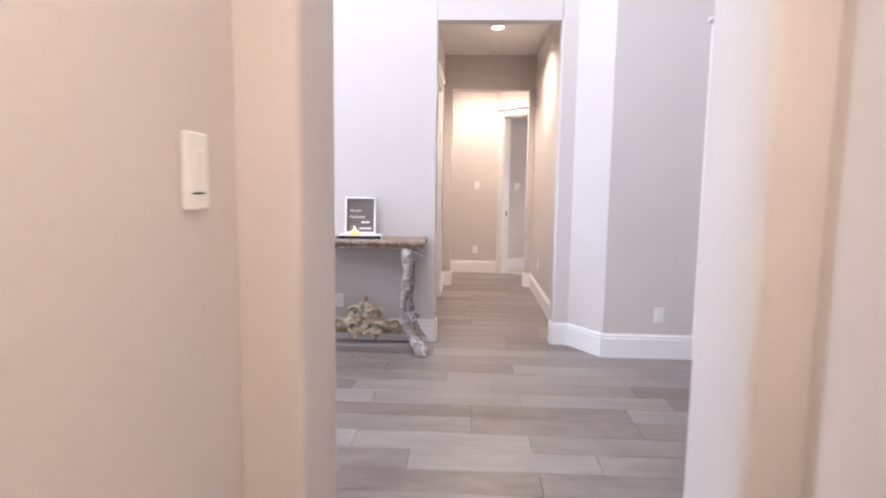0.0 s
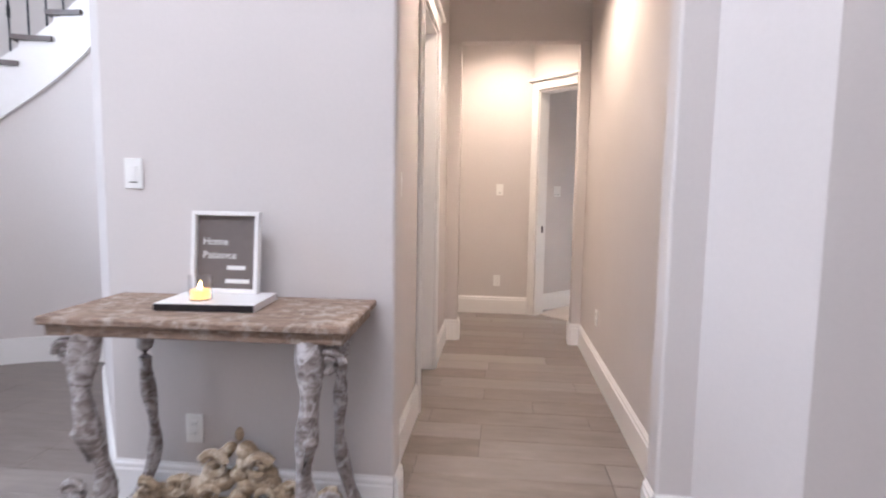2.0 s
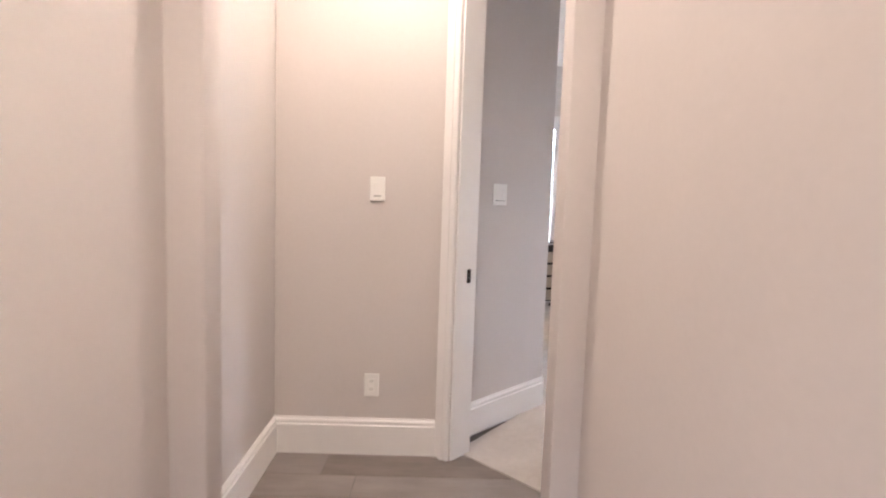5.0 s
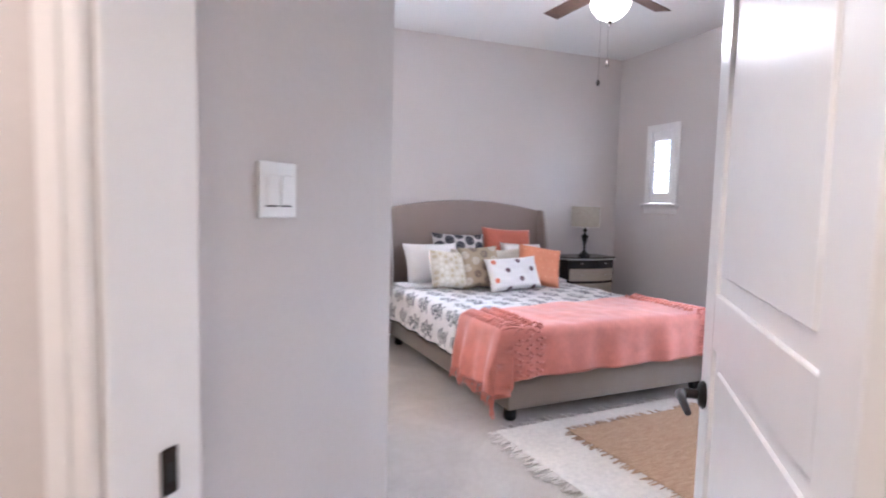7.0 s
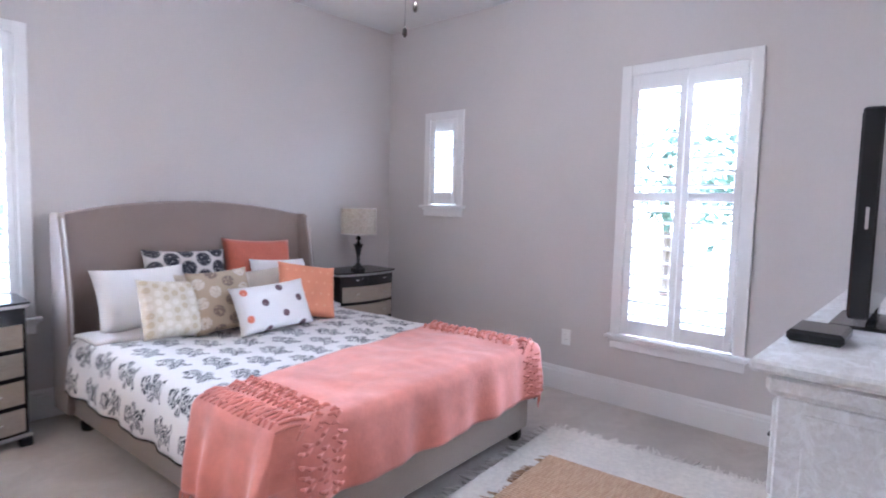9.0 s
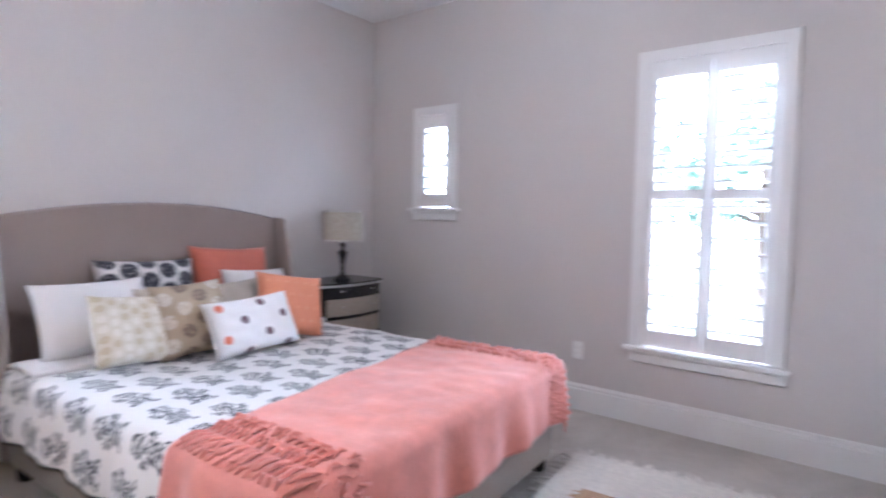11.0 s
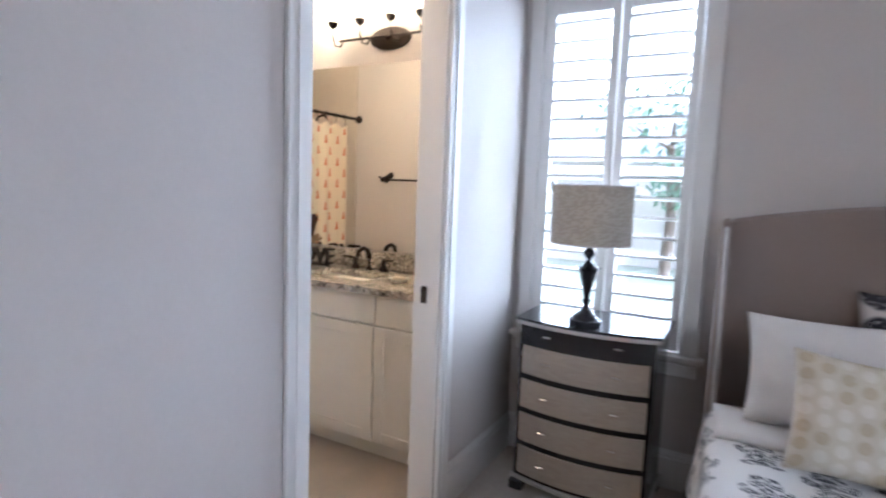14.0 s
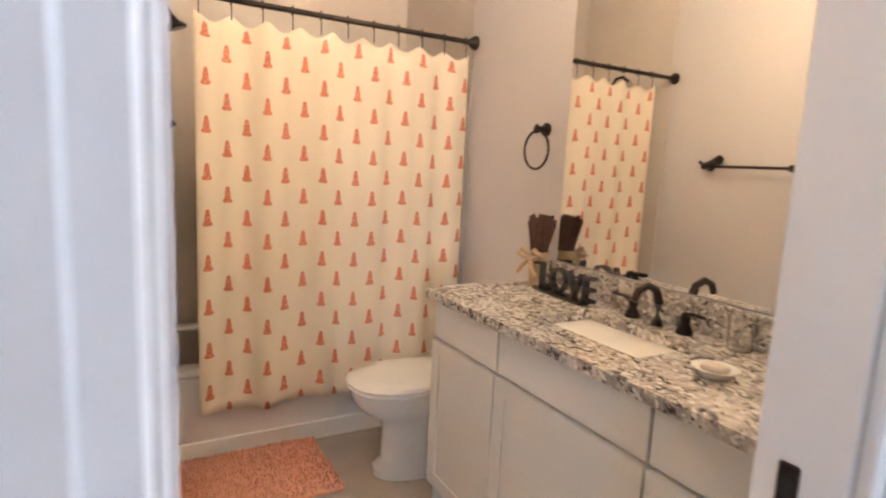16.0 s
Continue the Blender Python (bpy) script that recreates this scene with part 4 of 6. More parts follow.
def base_cabinet(m, w):
    ob = thing("base_cabinet", "grey base cabinet with three drawers and a counter", "cabinet", m=m)
    part("body", cube(0, w, 0.02, 0.5, 0.0, 0.76), GREYCAB, ob)
    for k in range(3):
        part("drawer_front", cube(0.01, w - 0.01, 0, 0.0195, 0.06 + 0.235 * k, 0.28 + 0.235 * k, 0.004), GREYCAB, ob)
    part("counter", cube(-0.02, w + 0.02, -0.03, 0.5, 0.7605, 0.80, 0.005), SIDING, ob)


bookcase(pose(3.55, 7.5, 0))
base_cabinet(pose(3.0, 7.38, 0), 0.6), base_cabinet(pose(3.62, 7.38, 0), 0.6)
wc = thing("wall_cabinet", "grey wall cabinet beside the bookcase", "cabinet", m=pose(2.92, 7.5, 1.45))
part("body", cube(0, 0.62, 0.02, 0.4, 0, 0.95, 0.003), GREYCAB, wc)
part("cabinet_door", cube(0.01, 0.61, 0.0, 0.0195, 0.01, 0.94, 0.004), GREYCAB, wc)
hm = tagged(part("helmet", lathe([(0.10, 0), (0.125, 0.03), (0.13, 0.08), (0.11, 0.14), (0.06, 0.18), (0.001, 0.19)], 24), MAROON, smooth=True), "glossy dark red helmet on top of the bookcase", "helmet")
hm.matrix_world = pose(3.82, 7.62, 2.3)
part("face_guard", tube([(-0.10, -0.10, 0.04), (-0.05, -0.16, 0.03), (0.05, -0.16, 0.03), (0.10, -0.10, 0.04)], 0.008, 6), CHROME, hm)
for z, w, c in ((1.076, 0.14, PINKBOX), (1.346, 0.2, MAROON), (1.626, 0.16, PINKBOX)):
    bx = tagged(part("shelf_box", cube(-w / 2, w / 2, -0.06, 0.06, 0, 0.11, 0.01), c), "small box standing on a bookcase shelf", "box")
    bx.matrix_world = pose(3.8, 7.64, z)
for px, py in ((3.25, 7.46), (3.42, 7.44)):
    bx = tagged(part("tissue_box", cube(-0.07, 0.07, -0.05, 0.05, 0, 0.09, 0.006), PINKBOX), "pale box standing on the study counter", "box")
    bx.matrix_world = pose(px, py, 0.8005)
mo = thing("monitor", "black computer monitor on the study counter", "monitor", m=pose(3.98, 7.45, 0.8005))
part("screen", cube(-0.22, 0.22, 0, 0.03, 0.08, 0.36, 0.004), TVBLACK, mo)
part("stand", cube(-0.08, 0.08, -0.05, 0.08, 0, 0.012, 0.004), TVBLACK, mo)
part("neck", cube(-0.02, 0.02, 0.031, 0.05, 0.0125, 0.2, 0.004), TVBLACK, mo)


# ---- ceiling fans ----
def ceiling_fan(m, spin, bowl=True):
    ob = thing("ceiling_fan", "dark wood five-blade ceiling fan with a lit frosted bowl" if bowl else "dark five-blade ceiling fan hanging at rest", "ceiling fan", m=m)
    part("canopy", lathe([(0.07, 0), (0.075, -0.02), (0.05, -0.06), (0.018, -0.075)], 24), BRONZE, ob, smooth=True)
    part("downrod", tube([(0, 0, -0.07), (0, 0, -0.22)], 0.012, 10), BRONZE, ob, smooth=True)
    part("motor", lathe([(0.03, -0.20), (0.10, -0.22), (0.125, -0.26), (0.12, -0.31), (0.08, -0.34), (0.06, -0.36)], 28), BRONZE, ob, smooth=True)
    for k in range(5):
        a = Matrix.Rotation(radians(spin + 72 * k), 4, "Z")
        bl = part("blade", cube(0.17, 0.66, -0.062, 0.062, -0.004, 0.004, 0.003, m=a @ Matrix.Translation((0, 0, -0.30)) @ Matrix.Rotation(radians(11), 4, "X")), FANWOOD, ob)
        part("blade_iron", cube(0.10, 0.20, -0.018, 0.018, -0.314, -0.306, 0.002, m=a), BRONZE, bl)
    if bowl:
        part("light_bowl", lathe([(0.122, -0.40), (0.125, -0.415), (0.108, -0.455), (0.07, -0.495), (0.03, -0.515), (0.001, -0.517)], 32), BOWLGLOW, ob, "frosted glass bowl, lit", True)
        part("bowl_rim", lathe([(0.06, -0.361), (0.127, -0.385), (0.13, -0.40), (0.10, -0.399)], 28), BRONZE, ob, smooth=True)
        part("finial", lathe([(0.012, -0.517), (0.014, -0.53), (0.005, -0.545), (0.001, -0.55)], 12), BRONZE, ob, smooth=True)
        for x, z1 in ((0.03, -0.76), (-0.03, -0.88)):
            ch = part("pull_chain", tube([(x, 0.05, -0.40), (x, 0.05, z1)], 0.0009, 6), BRONZE, ob)
            part("pull_knob", lathe([(0.002, z1 + 0.012), (0.010, z1), (0.011, z1 - 0.02), (0.004, z1 - 0.032)], 12, Matrix.Translation((x, 0.05, 0))), BRONZE, ch, smooth=True)
    return ob


ceiling_fan(pose(2.85, 10.93, H), 20)
ceiling_fan(pose(2.5, 6.4, H), 5, bowl=False)


# ---- bed ----
BX0, BX1, BY0, TOP = 2.055, 3.755, 10.97, 0.58
bed = thing("upholstered_bed", "queen bed with taupe upholstered winged headboard and fabric rails", "bed")
BC = (BX0 + BX1) / 2
# the bed stands a little askew to the wall
ASKEW = Matrix.Translation((BC, 13.19, 0)) @ Matrix.Rotation(radians(3.5), 4, "Z") @ Matrix.Translation((-BC, -13.24, 0))


def head_arch(x):
    f = (x - BC) / ((BX1 - BX0) / 2 + 0.05)
    return 1.28 + 0.10 * (1 - f * f)


b = bmesh.new()
front, back = [], []
for i in range(25):
    x = BX0 + (BX1 - BX0) * i / 24
    for row, y in ((front, 13.19), (back, 13.275)):
        row.append((b.verts.new((x, y, 0.10)), b.verts.new((x, y + (0.012 if y < 13.2 else 0), head_arch(x) - 0.012)), b.verts.new((x, y + (0.03 if y < 13.2 else -0.03), head_arch(x)))))
for i in range(24):
    for k in range(2):
        b.faces.new((front[i][k], front[i + 1][k], front[i + 1][k + 1], front[i][k + 1]))
        b.faces.new((back[i + 1][k], back[i][k], back[i][k + 1], back[i + 1][k + 1]))
    b.faces.new((front[i][2], front[i + 1][2], back[i + 1][2], back[i][2]))
    b.faces.new((front[i][0], back[i][0], back[i + 1][0], front[i + 1][0]))
for e in (0, 24):
    b.faces.new((front[e][0], front[e][1], front[e][2], back[e][2], back[e][1], back[e][0]))
part("headboard", b, TAUPE, bed, smooth=True)
for sx, x in ((-1, BX0 - 0.041), (1, BX1 + 0.001)):
    b = bmesh.new()
    prof = [(13.275, 0.10), (13.05, 0.10), (13.04, 0.30), (13.00, 0.45), (13.02, 0.80), (13.08, 1.10), (13.12, 1.27), (13.15, 1.292), (13.275, 1.292)]
    a = [b.verts.new((x, y, z)) for y, z in prof]
    c = [b.verts.new((x + 0.04, y, z)) for y, z in prof]
    b.faces.new(a), b.faces.new(c[::-1])
    for k in range(len(prof)):
        j = (k + 1) % len(prof)
        b.faces.new((a[k], c[k], c[j], a[j]))
    bmesh.ops.bevel(b, geom=b.edges[:], offset=0.009, segments=2, affect="EDGES")
    wing = part("wing", b, TAUPE, bed, smooth=True)
    part("nailhead_trim", tube([(x + 0.02, 13.047 - 0.05, 0.46), (x + 0.02, 13.012, 0.80), (x + 0.02, 13.072, 1.10), (x + 0.02, 13.112, 1.26)], 0.007, 6), SILVERLEAF, wing, "pale metal edge strip")
for nm, x0, x1, y0, y1 in (("side_rail", BX0, BX0 + 0.05, BY0 + 0.05, 13.18), ("side_rail", BX1 - 0.05, BX1, BY0 + 0.05, 13.18), ("foot_rail", BX0, BX1, BY0, BY0 + 0.05)):
    part(nm, cube(x0, x1, y0, y1, 0.085, 0.34, 0.014, seg=2), TAUPE2, bed, smooth=True)
for x in (BX0 + 0.05, BX1 - 0.05):
    for y in (BY0 + 0.06, 13.0):
        part("foot", lathe([(0.03, 0.008), (0.04, 0.02), (0.042, 0.06), (0.034, 0.09)], 16, Matrix.Translation((x, y, 0))), BLACKWOOD, bed, smooth=True)
part("mattress", cube(BX0 + 0.055, BX1 - 0.055, BY0 + 0.055, 13.17, 0.26, TOP - 0.03, 0.05, seg=3), SHEET, bed, smooth=True)
bed.matrix_world = ASKEW


def drape(name, x0, x1, y0, y1, hang_l, hang_r, hang_f, lift, mat, label, cat, seed, fold=0.012, skew=0.0, nu=110, nv=70, flare=0.0):
    """Cloth laid over the bed: it covers x0..x1, y0..y1 on top and hangs at both sides and over the foot."""
    w, l = x1 - x0, y1 - y0
    total_u, total_v = hang_l + w + hang_r, hang_f + l
    ns = lambda x, y, s: noise.noise(Vector((x * s + seed, y * s, seed * 1.7)))

    def edge(d, r):
        """Rounded fall: how far out and down after d metres past the edge."""
        if d <= 0:
            return 0.0, 0.0
        if d < r * 1.571:
            return r * math.sin(d / r), r * (1 - math.cos(d / r))
        return r, r + d - r * 1.571

    def at(u, v):
        s, t = u * total_u - hang_l, v * total_v - hang_f
        sk = skew * (s / w - 0.5)
        ox, dx = edge(-s, 0.05) if s < 0 else edge(s - w, 0.05)
        oy, dy = edge(-t, 0.05) if t < 0 else (0, 0)
        down = max(dx, dy) + 0.35 * min(dx, dy)
        hangs = min(1.0, down / 0.25)
        x = x0 + min(max(s, 0), w) + (-ox if s < 0 else ox)
        y = y0 + max(t, 0) - oy + sk * max(0.0, min(1.0, t / max(l, 0.01)))
        wave = hangs * fold * (math.sin(t * 16 + seed) + 0.6 * math.sin(t * 31 + 2)) if dx > dy else hangs * fold * 0.7 * (math.sin(s * 15 + seed) + 0.5 * math.sin(s * 28))
        if dx > dy:
            x += (-1 if s < 0 else 1) * (wave + 0.03 * hangs + 0.02 + lift * 1.4 + flare * dx)
            y += 0.8 * flare * dx * max(0.0, t / l)
        elif dy > 0:
            y -= wave + 0.025 * hangs + lift
        z = TOP + lift - down + (1 - hangs) * (0.012 * ns(s, t, 3.0) + 0.006 * ns(s, t, 9.0))
        return Vector((x, y, max(z, 0.03)))

    b = grid(nu, nv, at, uv=lambda u, v: (u * total_u, v * total_v))
    me = bpy.data.meshes.new(name)
    b.to_mesh(me), b.free()
    me.materials.append(mat)
    ob = tagged(new(name, me), label, cat)
    md = ob.modifiers.new("thickness", "SOLIDIFY")
    md.thickness, md.offset = 0.008, -1
    ob.matrix_world = ASKEW
    return ob, at


quilt_ob, qat = drape("printed_quilt", BX0 + 0.03, BX1 - 0.03, BY0 + 0.05, 12.98, 0.33, 0.33, 0.16, 0.0, QUILT, "white quilt with dark floral medallions spread over the bed", "quilt", 3.1, 0.012)
hem = [qat(0.0, 1 - k / 60) for k in range(61)] + [qat(k / 80, 0.0) for k in range(1, 81)] + [qat(1.0, k / 60) for k in range(1, 61)]
part("hem_piping", tube(hem, 0.006, 6), BLACKWOOD, quilt_ob, "dark piped hem", True)
fold_b = grid(60, 8, lambda u, v: Vector((BX0 - 0.02 + u * (BX1 - BX0 + 0.04), 12.68 + 0.3 * v, TOP + 0.018 + 0.012 * math.sin(v * math.pi) + 0.004 * math.sin(u * 40))), uv=lambda u, v: (u, v))
me = bpy.data.meshes.new("folded_sheet")
fold_b.to_mesh(fold_b and me), fold_b.free()
me.materials.append(SHEET)
fo = tagged(new("folded_sheet", me), "white top sheet folded back over the quilt", "sheet")
md = fo.modifiers.new("thickness", "SOLIDIFY")
md.thickness, md.offset = 0.02, -1
fo.matrix_world = ASKEW
throw, tat = drape("throw_blanket", BX0 + 0.03, BX1 - 0.03, BY0 + 0.03, 11.62, 0.40, 0.30, 0.33, 0.022, THROW, "coral throw blanket with knotted tassel bands across the bed foot", "throw blanket", 8.3, 0.020, 0.20, 120, 60, 0.10)
rnd = random.Random(9)
wv = 0.33 + 11.62 - BY0 - 0.03
for side, us in (("near", (0.155, 0.19, 0.225)), ("far", (0.815, 0.85))):
    b = bmesh.new()
    for k in range(46):
        v = 0.02 + 0.96 * k / 45
        for j, u0 in enumerate(us):
            u = u0 + (0.012 if k % 2 else 0)
            p = tat(u, v)
            q = tat(u + rnd.uniform(0.014, 0.02), min(1, v + rnd.uniform(-0.02, 0.02)))
            up = Vector((0, 0, 0.009)) if p.z > TOP - 0.03 else Vector((-0.010 if side == "near" else 0.010, -0.008, 0))
            tube([p + up * 0.6, (p + q) / 2 + up * 1.5, q + up * 0.5], [0.0045, 0.0085, 0.004], 6, bm=b)
    tagged(part("tassel_band", b, THROW, throw, "knotted coral tassels", True), kind="stuff")
b = bmesh.new()
for k in range(60):
    v = k / 59
    p = tat(0.0, v)
    tube([p, p + Vector((rnd.uniform(-0.012, 0.004), rnd.uniform(-0.01, 0.01), -0.03)), p + Vector((rnd.uniform(-0.015, 0.01), rnd.uniform(-0.015, 0.015), -rnd.uniform(0.05, 0.08)))], [0.005, 0.006, 0.003], 5, bm=b)
tagged(part("fringe", b, THROW, throw, smooth=True), kind="stuff")


def pillow(at, w, h, d, lean, yaw, roll, mat, label, name="throw_pillow"):
    """A stuffed pillow standing on its lower edge, leaning back by lean degrees."""
    w, h = w * 0.96, h * 0.93

    def side(s):
        def f(u, v):
            x, z = (u - 0.5) * 2, (v - 0.5) * 2
            full = max(0.0, (1 - x ** 4) * (1 - z ** 4)) ** 0.42
            pinch = 1 - 0.07 * (1 - abs(z) ** 2) * abs(x) ** 3
            pz = 1 - 0.07 * (1 - abs(x) ** 2) * abs(z) ** 3
            wr = 0.008 * noise.noise(Vector((x * 3 + at[0] * 9, z * 3, s)))
            return Vector((x * w / 2 * pinch, s * (d / 2 * full + wr * full), h / 2 + z * h / 2 * pz))
        return f
    b = grid(20, 20, side(-1), uv=lambda u, v: (u * w, v * h))
    b2 = grid(20, 20, side(1), uv=lambda u, v: (u * w, v * h))
    lay = b.loops.layers.uv.active
    lay2 = b2.loops.layers.uv.active
    vs = {v: b.verts.new(v.co) for v in b2.verts}
    for fc in b2.faces:
        nf = b.faces.new([vs[v] for v in reversed(fc.verts)])
        nf.smooth = True
        for l, src in zip(nf.loops, reversed(fc.loops)):
            l[lay].uv = src[lay2].uv
    bmesh.ops.remove_doubles(b, verts=b.verts, dist=0.0008)
    me = bpy.data.meshes.new(name)
    b.to_mesh(me), b.free()
    me.materials.append(mat)
    ob = tagged(new(name, me), label, "pillow", "pillows on the bed")
    ob.matrix_world = ASKEW @ Matrix.Translation(at) @ Matrix.Rotation(radians(yaw), 4, "Z") @ Matrix.Rotation(radians(-lean), 4, "X") @ Matrix.Rotation(radians(roll), 4, "Y")
    return ob


PZ = TOP + 0.015
pillow((2.40, 12.84, PZ), 0.58, 0.43, 0.15, 24, 0, 0, SHEET, "white bed pillow leaning on the headboard", "bed_pillow")
pillow((3.405, 12.86, PZ), 0.50, 0.42, 0.15, 24, 0, 3, SHEET, "white bed pillow leaning on the headboard", "bed_pillow")
pillow((2.745, 13.02, PZ), 0.60, 0.50, 0.14, 14, 0, 2, INKFLORAL, "black and white floral pillow against the headboard")
pillow((3.308, 13.03, PZ), 0.60, 0.56, 0.14, 14, 0, 3, CORAL, "coral velvet pillow against the headboard")
pillow((2.764, 12.66, PZ), 0.54, 0.37, 0.15, 22, 0, 2, CREAM, "cream linen pillow leaning behind smaller ones")
pillow((3.114, 12.68, PZ), 0.46, 0.37, 0.14, 22, 0, -2, CREAM, "cream linen pillow leaning behind smaller ones")
pillow((2.40, 12.50, PZ), 0.40, 0.38, 0.14, 24, 6, 6, TANLACE, "tan embroidered square pillow on the quilt")
pillow((2.70, 12.47, PZ), 0.40, 0.42, 0.14, 22, -8, -3, TANPRINT, "tan and white floral square pillow on the quilt")
pillow((3.269, 12.45, PZ), 0.44, 0.42, 0.15, 24, -14, 10, CORALLINE, "coral square pillow with stitched pale lines")
pillow((2.939, 12.29, PZ), 0.54, 0.33, 0.13, 26, -4, -3, DOTS, "white lumbar pillow with coral and plum spots")


# ---- nightstands and lamps ----
def nightstand(m):
    ob = thing("nightstand", "black bow-front nightstand with four champagne drawers", "nightstand", "pair of nightstands", m=m)
    w, d, h, bow = 0.60, 0.36, 0.81, 0.055
    yb = lambda x, e=0.0: -d - bow * (1 - (2 * x / w) ** 2) - e

    def bowed(x0, x1, z0, z1, e, back):
        b = bmesh.new()
        k = 12
        xs = [x0 + (x1 - x0) * i / k for i in range(k + 1)]
        ring = [(x, yb(x, e)) for x in xs] + [(x1, back), (x0, back)]
        lo = [b.verts.new((x, y, z0)) for x, y in ring]
        hi = [b.verts.new((x, y, z1)) for x, y in ring]
        b.faces.new(lo[::-1]), b.faces.new(hi)
        for i in range(len(ring)):
            j = (i + 1) % len(ring)
            b.faces.new((lo[i], lo[j], hi[j], hi[i]))
        return b

    part("body", bowed(-w / 2 + 0.01, w / 2 - 0.01, 0.075, h - 0.03, -0.004, 0), BLACKWOOD, ob)
    part("top", bowed(-w / 2 - 0.012, w / 2 + 0.012, h - 0.012, h, 0.014, 0), BLACKWOOD, ob)
    part("top_edge", bowed(-w / 2 - 0.009, w / 2 + 0.009, h - 0.0295, h - 0.0125, 0.010, 0), SILVERLEAF, ob, "silver leaf edge")
    part("plinth_edge", bowed(-w / 2 - 0.004, w / 2 + 0.004, 0.058, 0.0745, 0.008, 0), SILVERLEAF, ob, "silver leaf edge")
    part("slide_tray", bowed(-w / 2 + 0.03, w / 2 - 0.03, h - 0.085, h - 0.04, 0.004, -d), BLACKWOOD, ob)
    for k in range(4):
        z0 = 0.092 + k * 0.156
        dr = part("drawer", bowed(-w / 2 + 0.028, w / 2 - 0.028, z0, z0 + 0.128, 0.005, -d), DRAWER, ob, "champagne drawer front")
        for x in (-0.15, 0.15):
            part("pull", cube(x - 0.018, x + 0.018, yb(x, 0.02), yb(x, 0.0055), z0 + 0.06, z0 + 0.07, 0.003), CHROME, dr)
    for x in (-0.15, 0.15):
        part("tray_pull", cube(x - 0.018, x + 0.018, yb(x, 0.018), yb(x, 0.0045), h - 0.068, h - 0.06, 0.003), CHROME, ob)
    for x in (-w / 2 + 0.03, w / 2 - 0.03):
        for y in (-d - 0.005, -0.03):
            part("foot", cube(x - 0.032, x + 0.032, y - 0.03, y + 0.03, 0.008, 0.0575, 0.006), BLACKWOOD, ob)
    return ob


ns = nightstand(pose(1.545, 13.27, 0))
copy_thing(ns, pose(4.24, 13.24, 0))


def table_lamp(m):
    ob = thing("table_lamp", "black turned table lamp with a woven drum shade", "table lamp", "pair of lamps", m=m)
    part("base", lathe([(0.001, 0), (0.075, 0), (0.075, 0.022), (0.06, 0.03), (0.055, 0.04), (0.03, 0.06), (0.014, 0.09), (0.016, 0.105), (0.024, 0.115), (0.014, 0.125), (0.018, 0.15), (0.04, 0.245), (0.046, 0.262), (0.06, 0.27), (0.03, 0.28), (0.014, 0.30), (0.012, 0.315), (0.026, 0.332), (0.026, 0.35), (0.008, 0.366), (0.006, 0.42), (0.001, 0.42)], 24), BLACKWOOD, ob, smooth=True)
    k = 48
    b = bmesh.new()
    lay = b.loops.layers.uv.new("uv")
    for r, flip in ((0.185, False), (0.181, True)):
        for i in range(k):
            a0, a1 = 2 * math.pi * i / k, 2 * math.pi * (i + 1) / k
            pts = [(a0, 0.385), (a1, 0.385), (a1, 0.655), (a0, 0.655)]
            f = b.faces.new([b.verts.new((r * math.cos(a), r * math.sin(a), z)) for a, z in (pts[::-1] if flip else pts)])
            f.smooth = True
            for lp, (a, z) in zip(f.loops, pts[::-1] if flip else pts):
                lp[lay].uv = (a * r, z)
    me = bpy.data.meshes.new("shade")
    bmesh.ops.remove_doubles(b, verts=b.verts, dist=0.0005)
    b.to_mesh(me), b.free()
    me.materials.append(SHADE)
    sh = new("shade", me)
    sh.parent = ob
    sh["label"] = "woven pale metallic drum shade"
    for z in (0.386, 0.654):
        part("shade_ring", lathe([(0.180, z - 0.003), (0.1865, z - 0.003), (0.1865, z + 0.003), (0.180, z + 0.003), (0.180, z - 0.003)], 40), SILVERLEAF, ob, smooth=True)
    for a in (0, 120, 240):
        part("spider", tube([(0, 0, 0.418), (0.18 * math.cos(radians(a)), 0.18 * math.sin(radians(a)), 0.60)], 0.002, 5), CHROME, ob)
    return ob


tl = table_lamp(pose(1.53, 12.95, 0.8105) @ Matrix.Scale(0.905, 4))
copy_thing(tl, pose(4.21, 12.97, 0.8105) @ Matrix.Scale(0.905, 4))


# ---- rugs ----
rg = tagged(part("shag_rug", cube(2.05, 4.16, 9.60, 10.87, 0.008, 0.022, 0.006), RUGWHITE), "ivory fringed shag rug at the foot of the bed", "rug")
b = bmesh.new()
rnd = random.Random(2)
for k in range(420):
    e = rnd.random()
    x, y, dx, dy = (2.06, rnd.uniform(9.62, 10.85), -1, 0) if e < 0.34 else (4.15, rnd.uniform(9.62, 10.85), 1, 0) if e < 0.68 else (rnd.uniform(2.1, 4.12), 10.86, 0, 1)
    ln = rnd.uniform(0.03, 0.09)
    sx, sy = rnd.uniform(-0.03, 0.03), rnd.uniform(-0.03, 0.03)
    tube([(x, y, 0.018), (x + dx * ln * 0.5 + sx * 0.4, y + dy * ln * 0.5 + sy * 0.4, 0.017), (x + dx * ln + sx, y + dy * ln + sy, 0.012)], [0.006, 0.007, 0.003], 5, bm=b)
tagged(part("fringe", b, RUGWHITE, rg, "ivory fringe", True), kind="stuff")
jr = tagged(part("jute_rug", cube(2.45, 3.75, 9.66, 10.69, 0.0225, 0.031, 0.004), JUTE), "tan woven jute rug lying on the ivory rug", "rug")
b = bmesh.new()
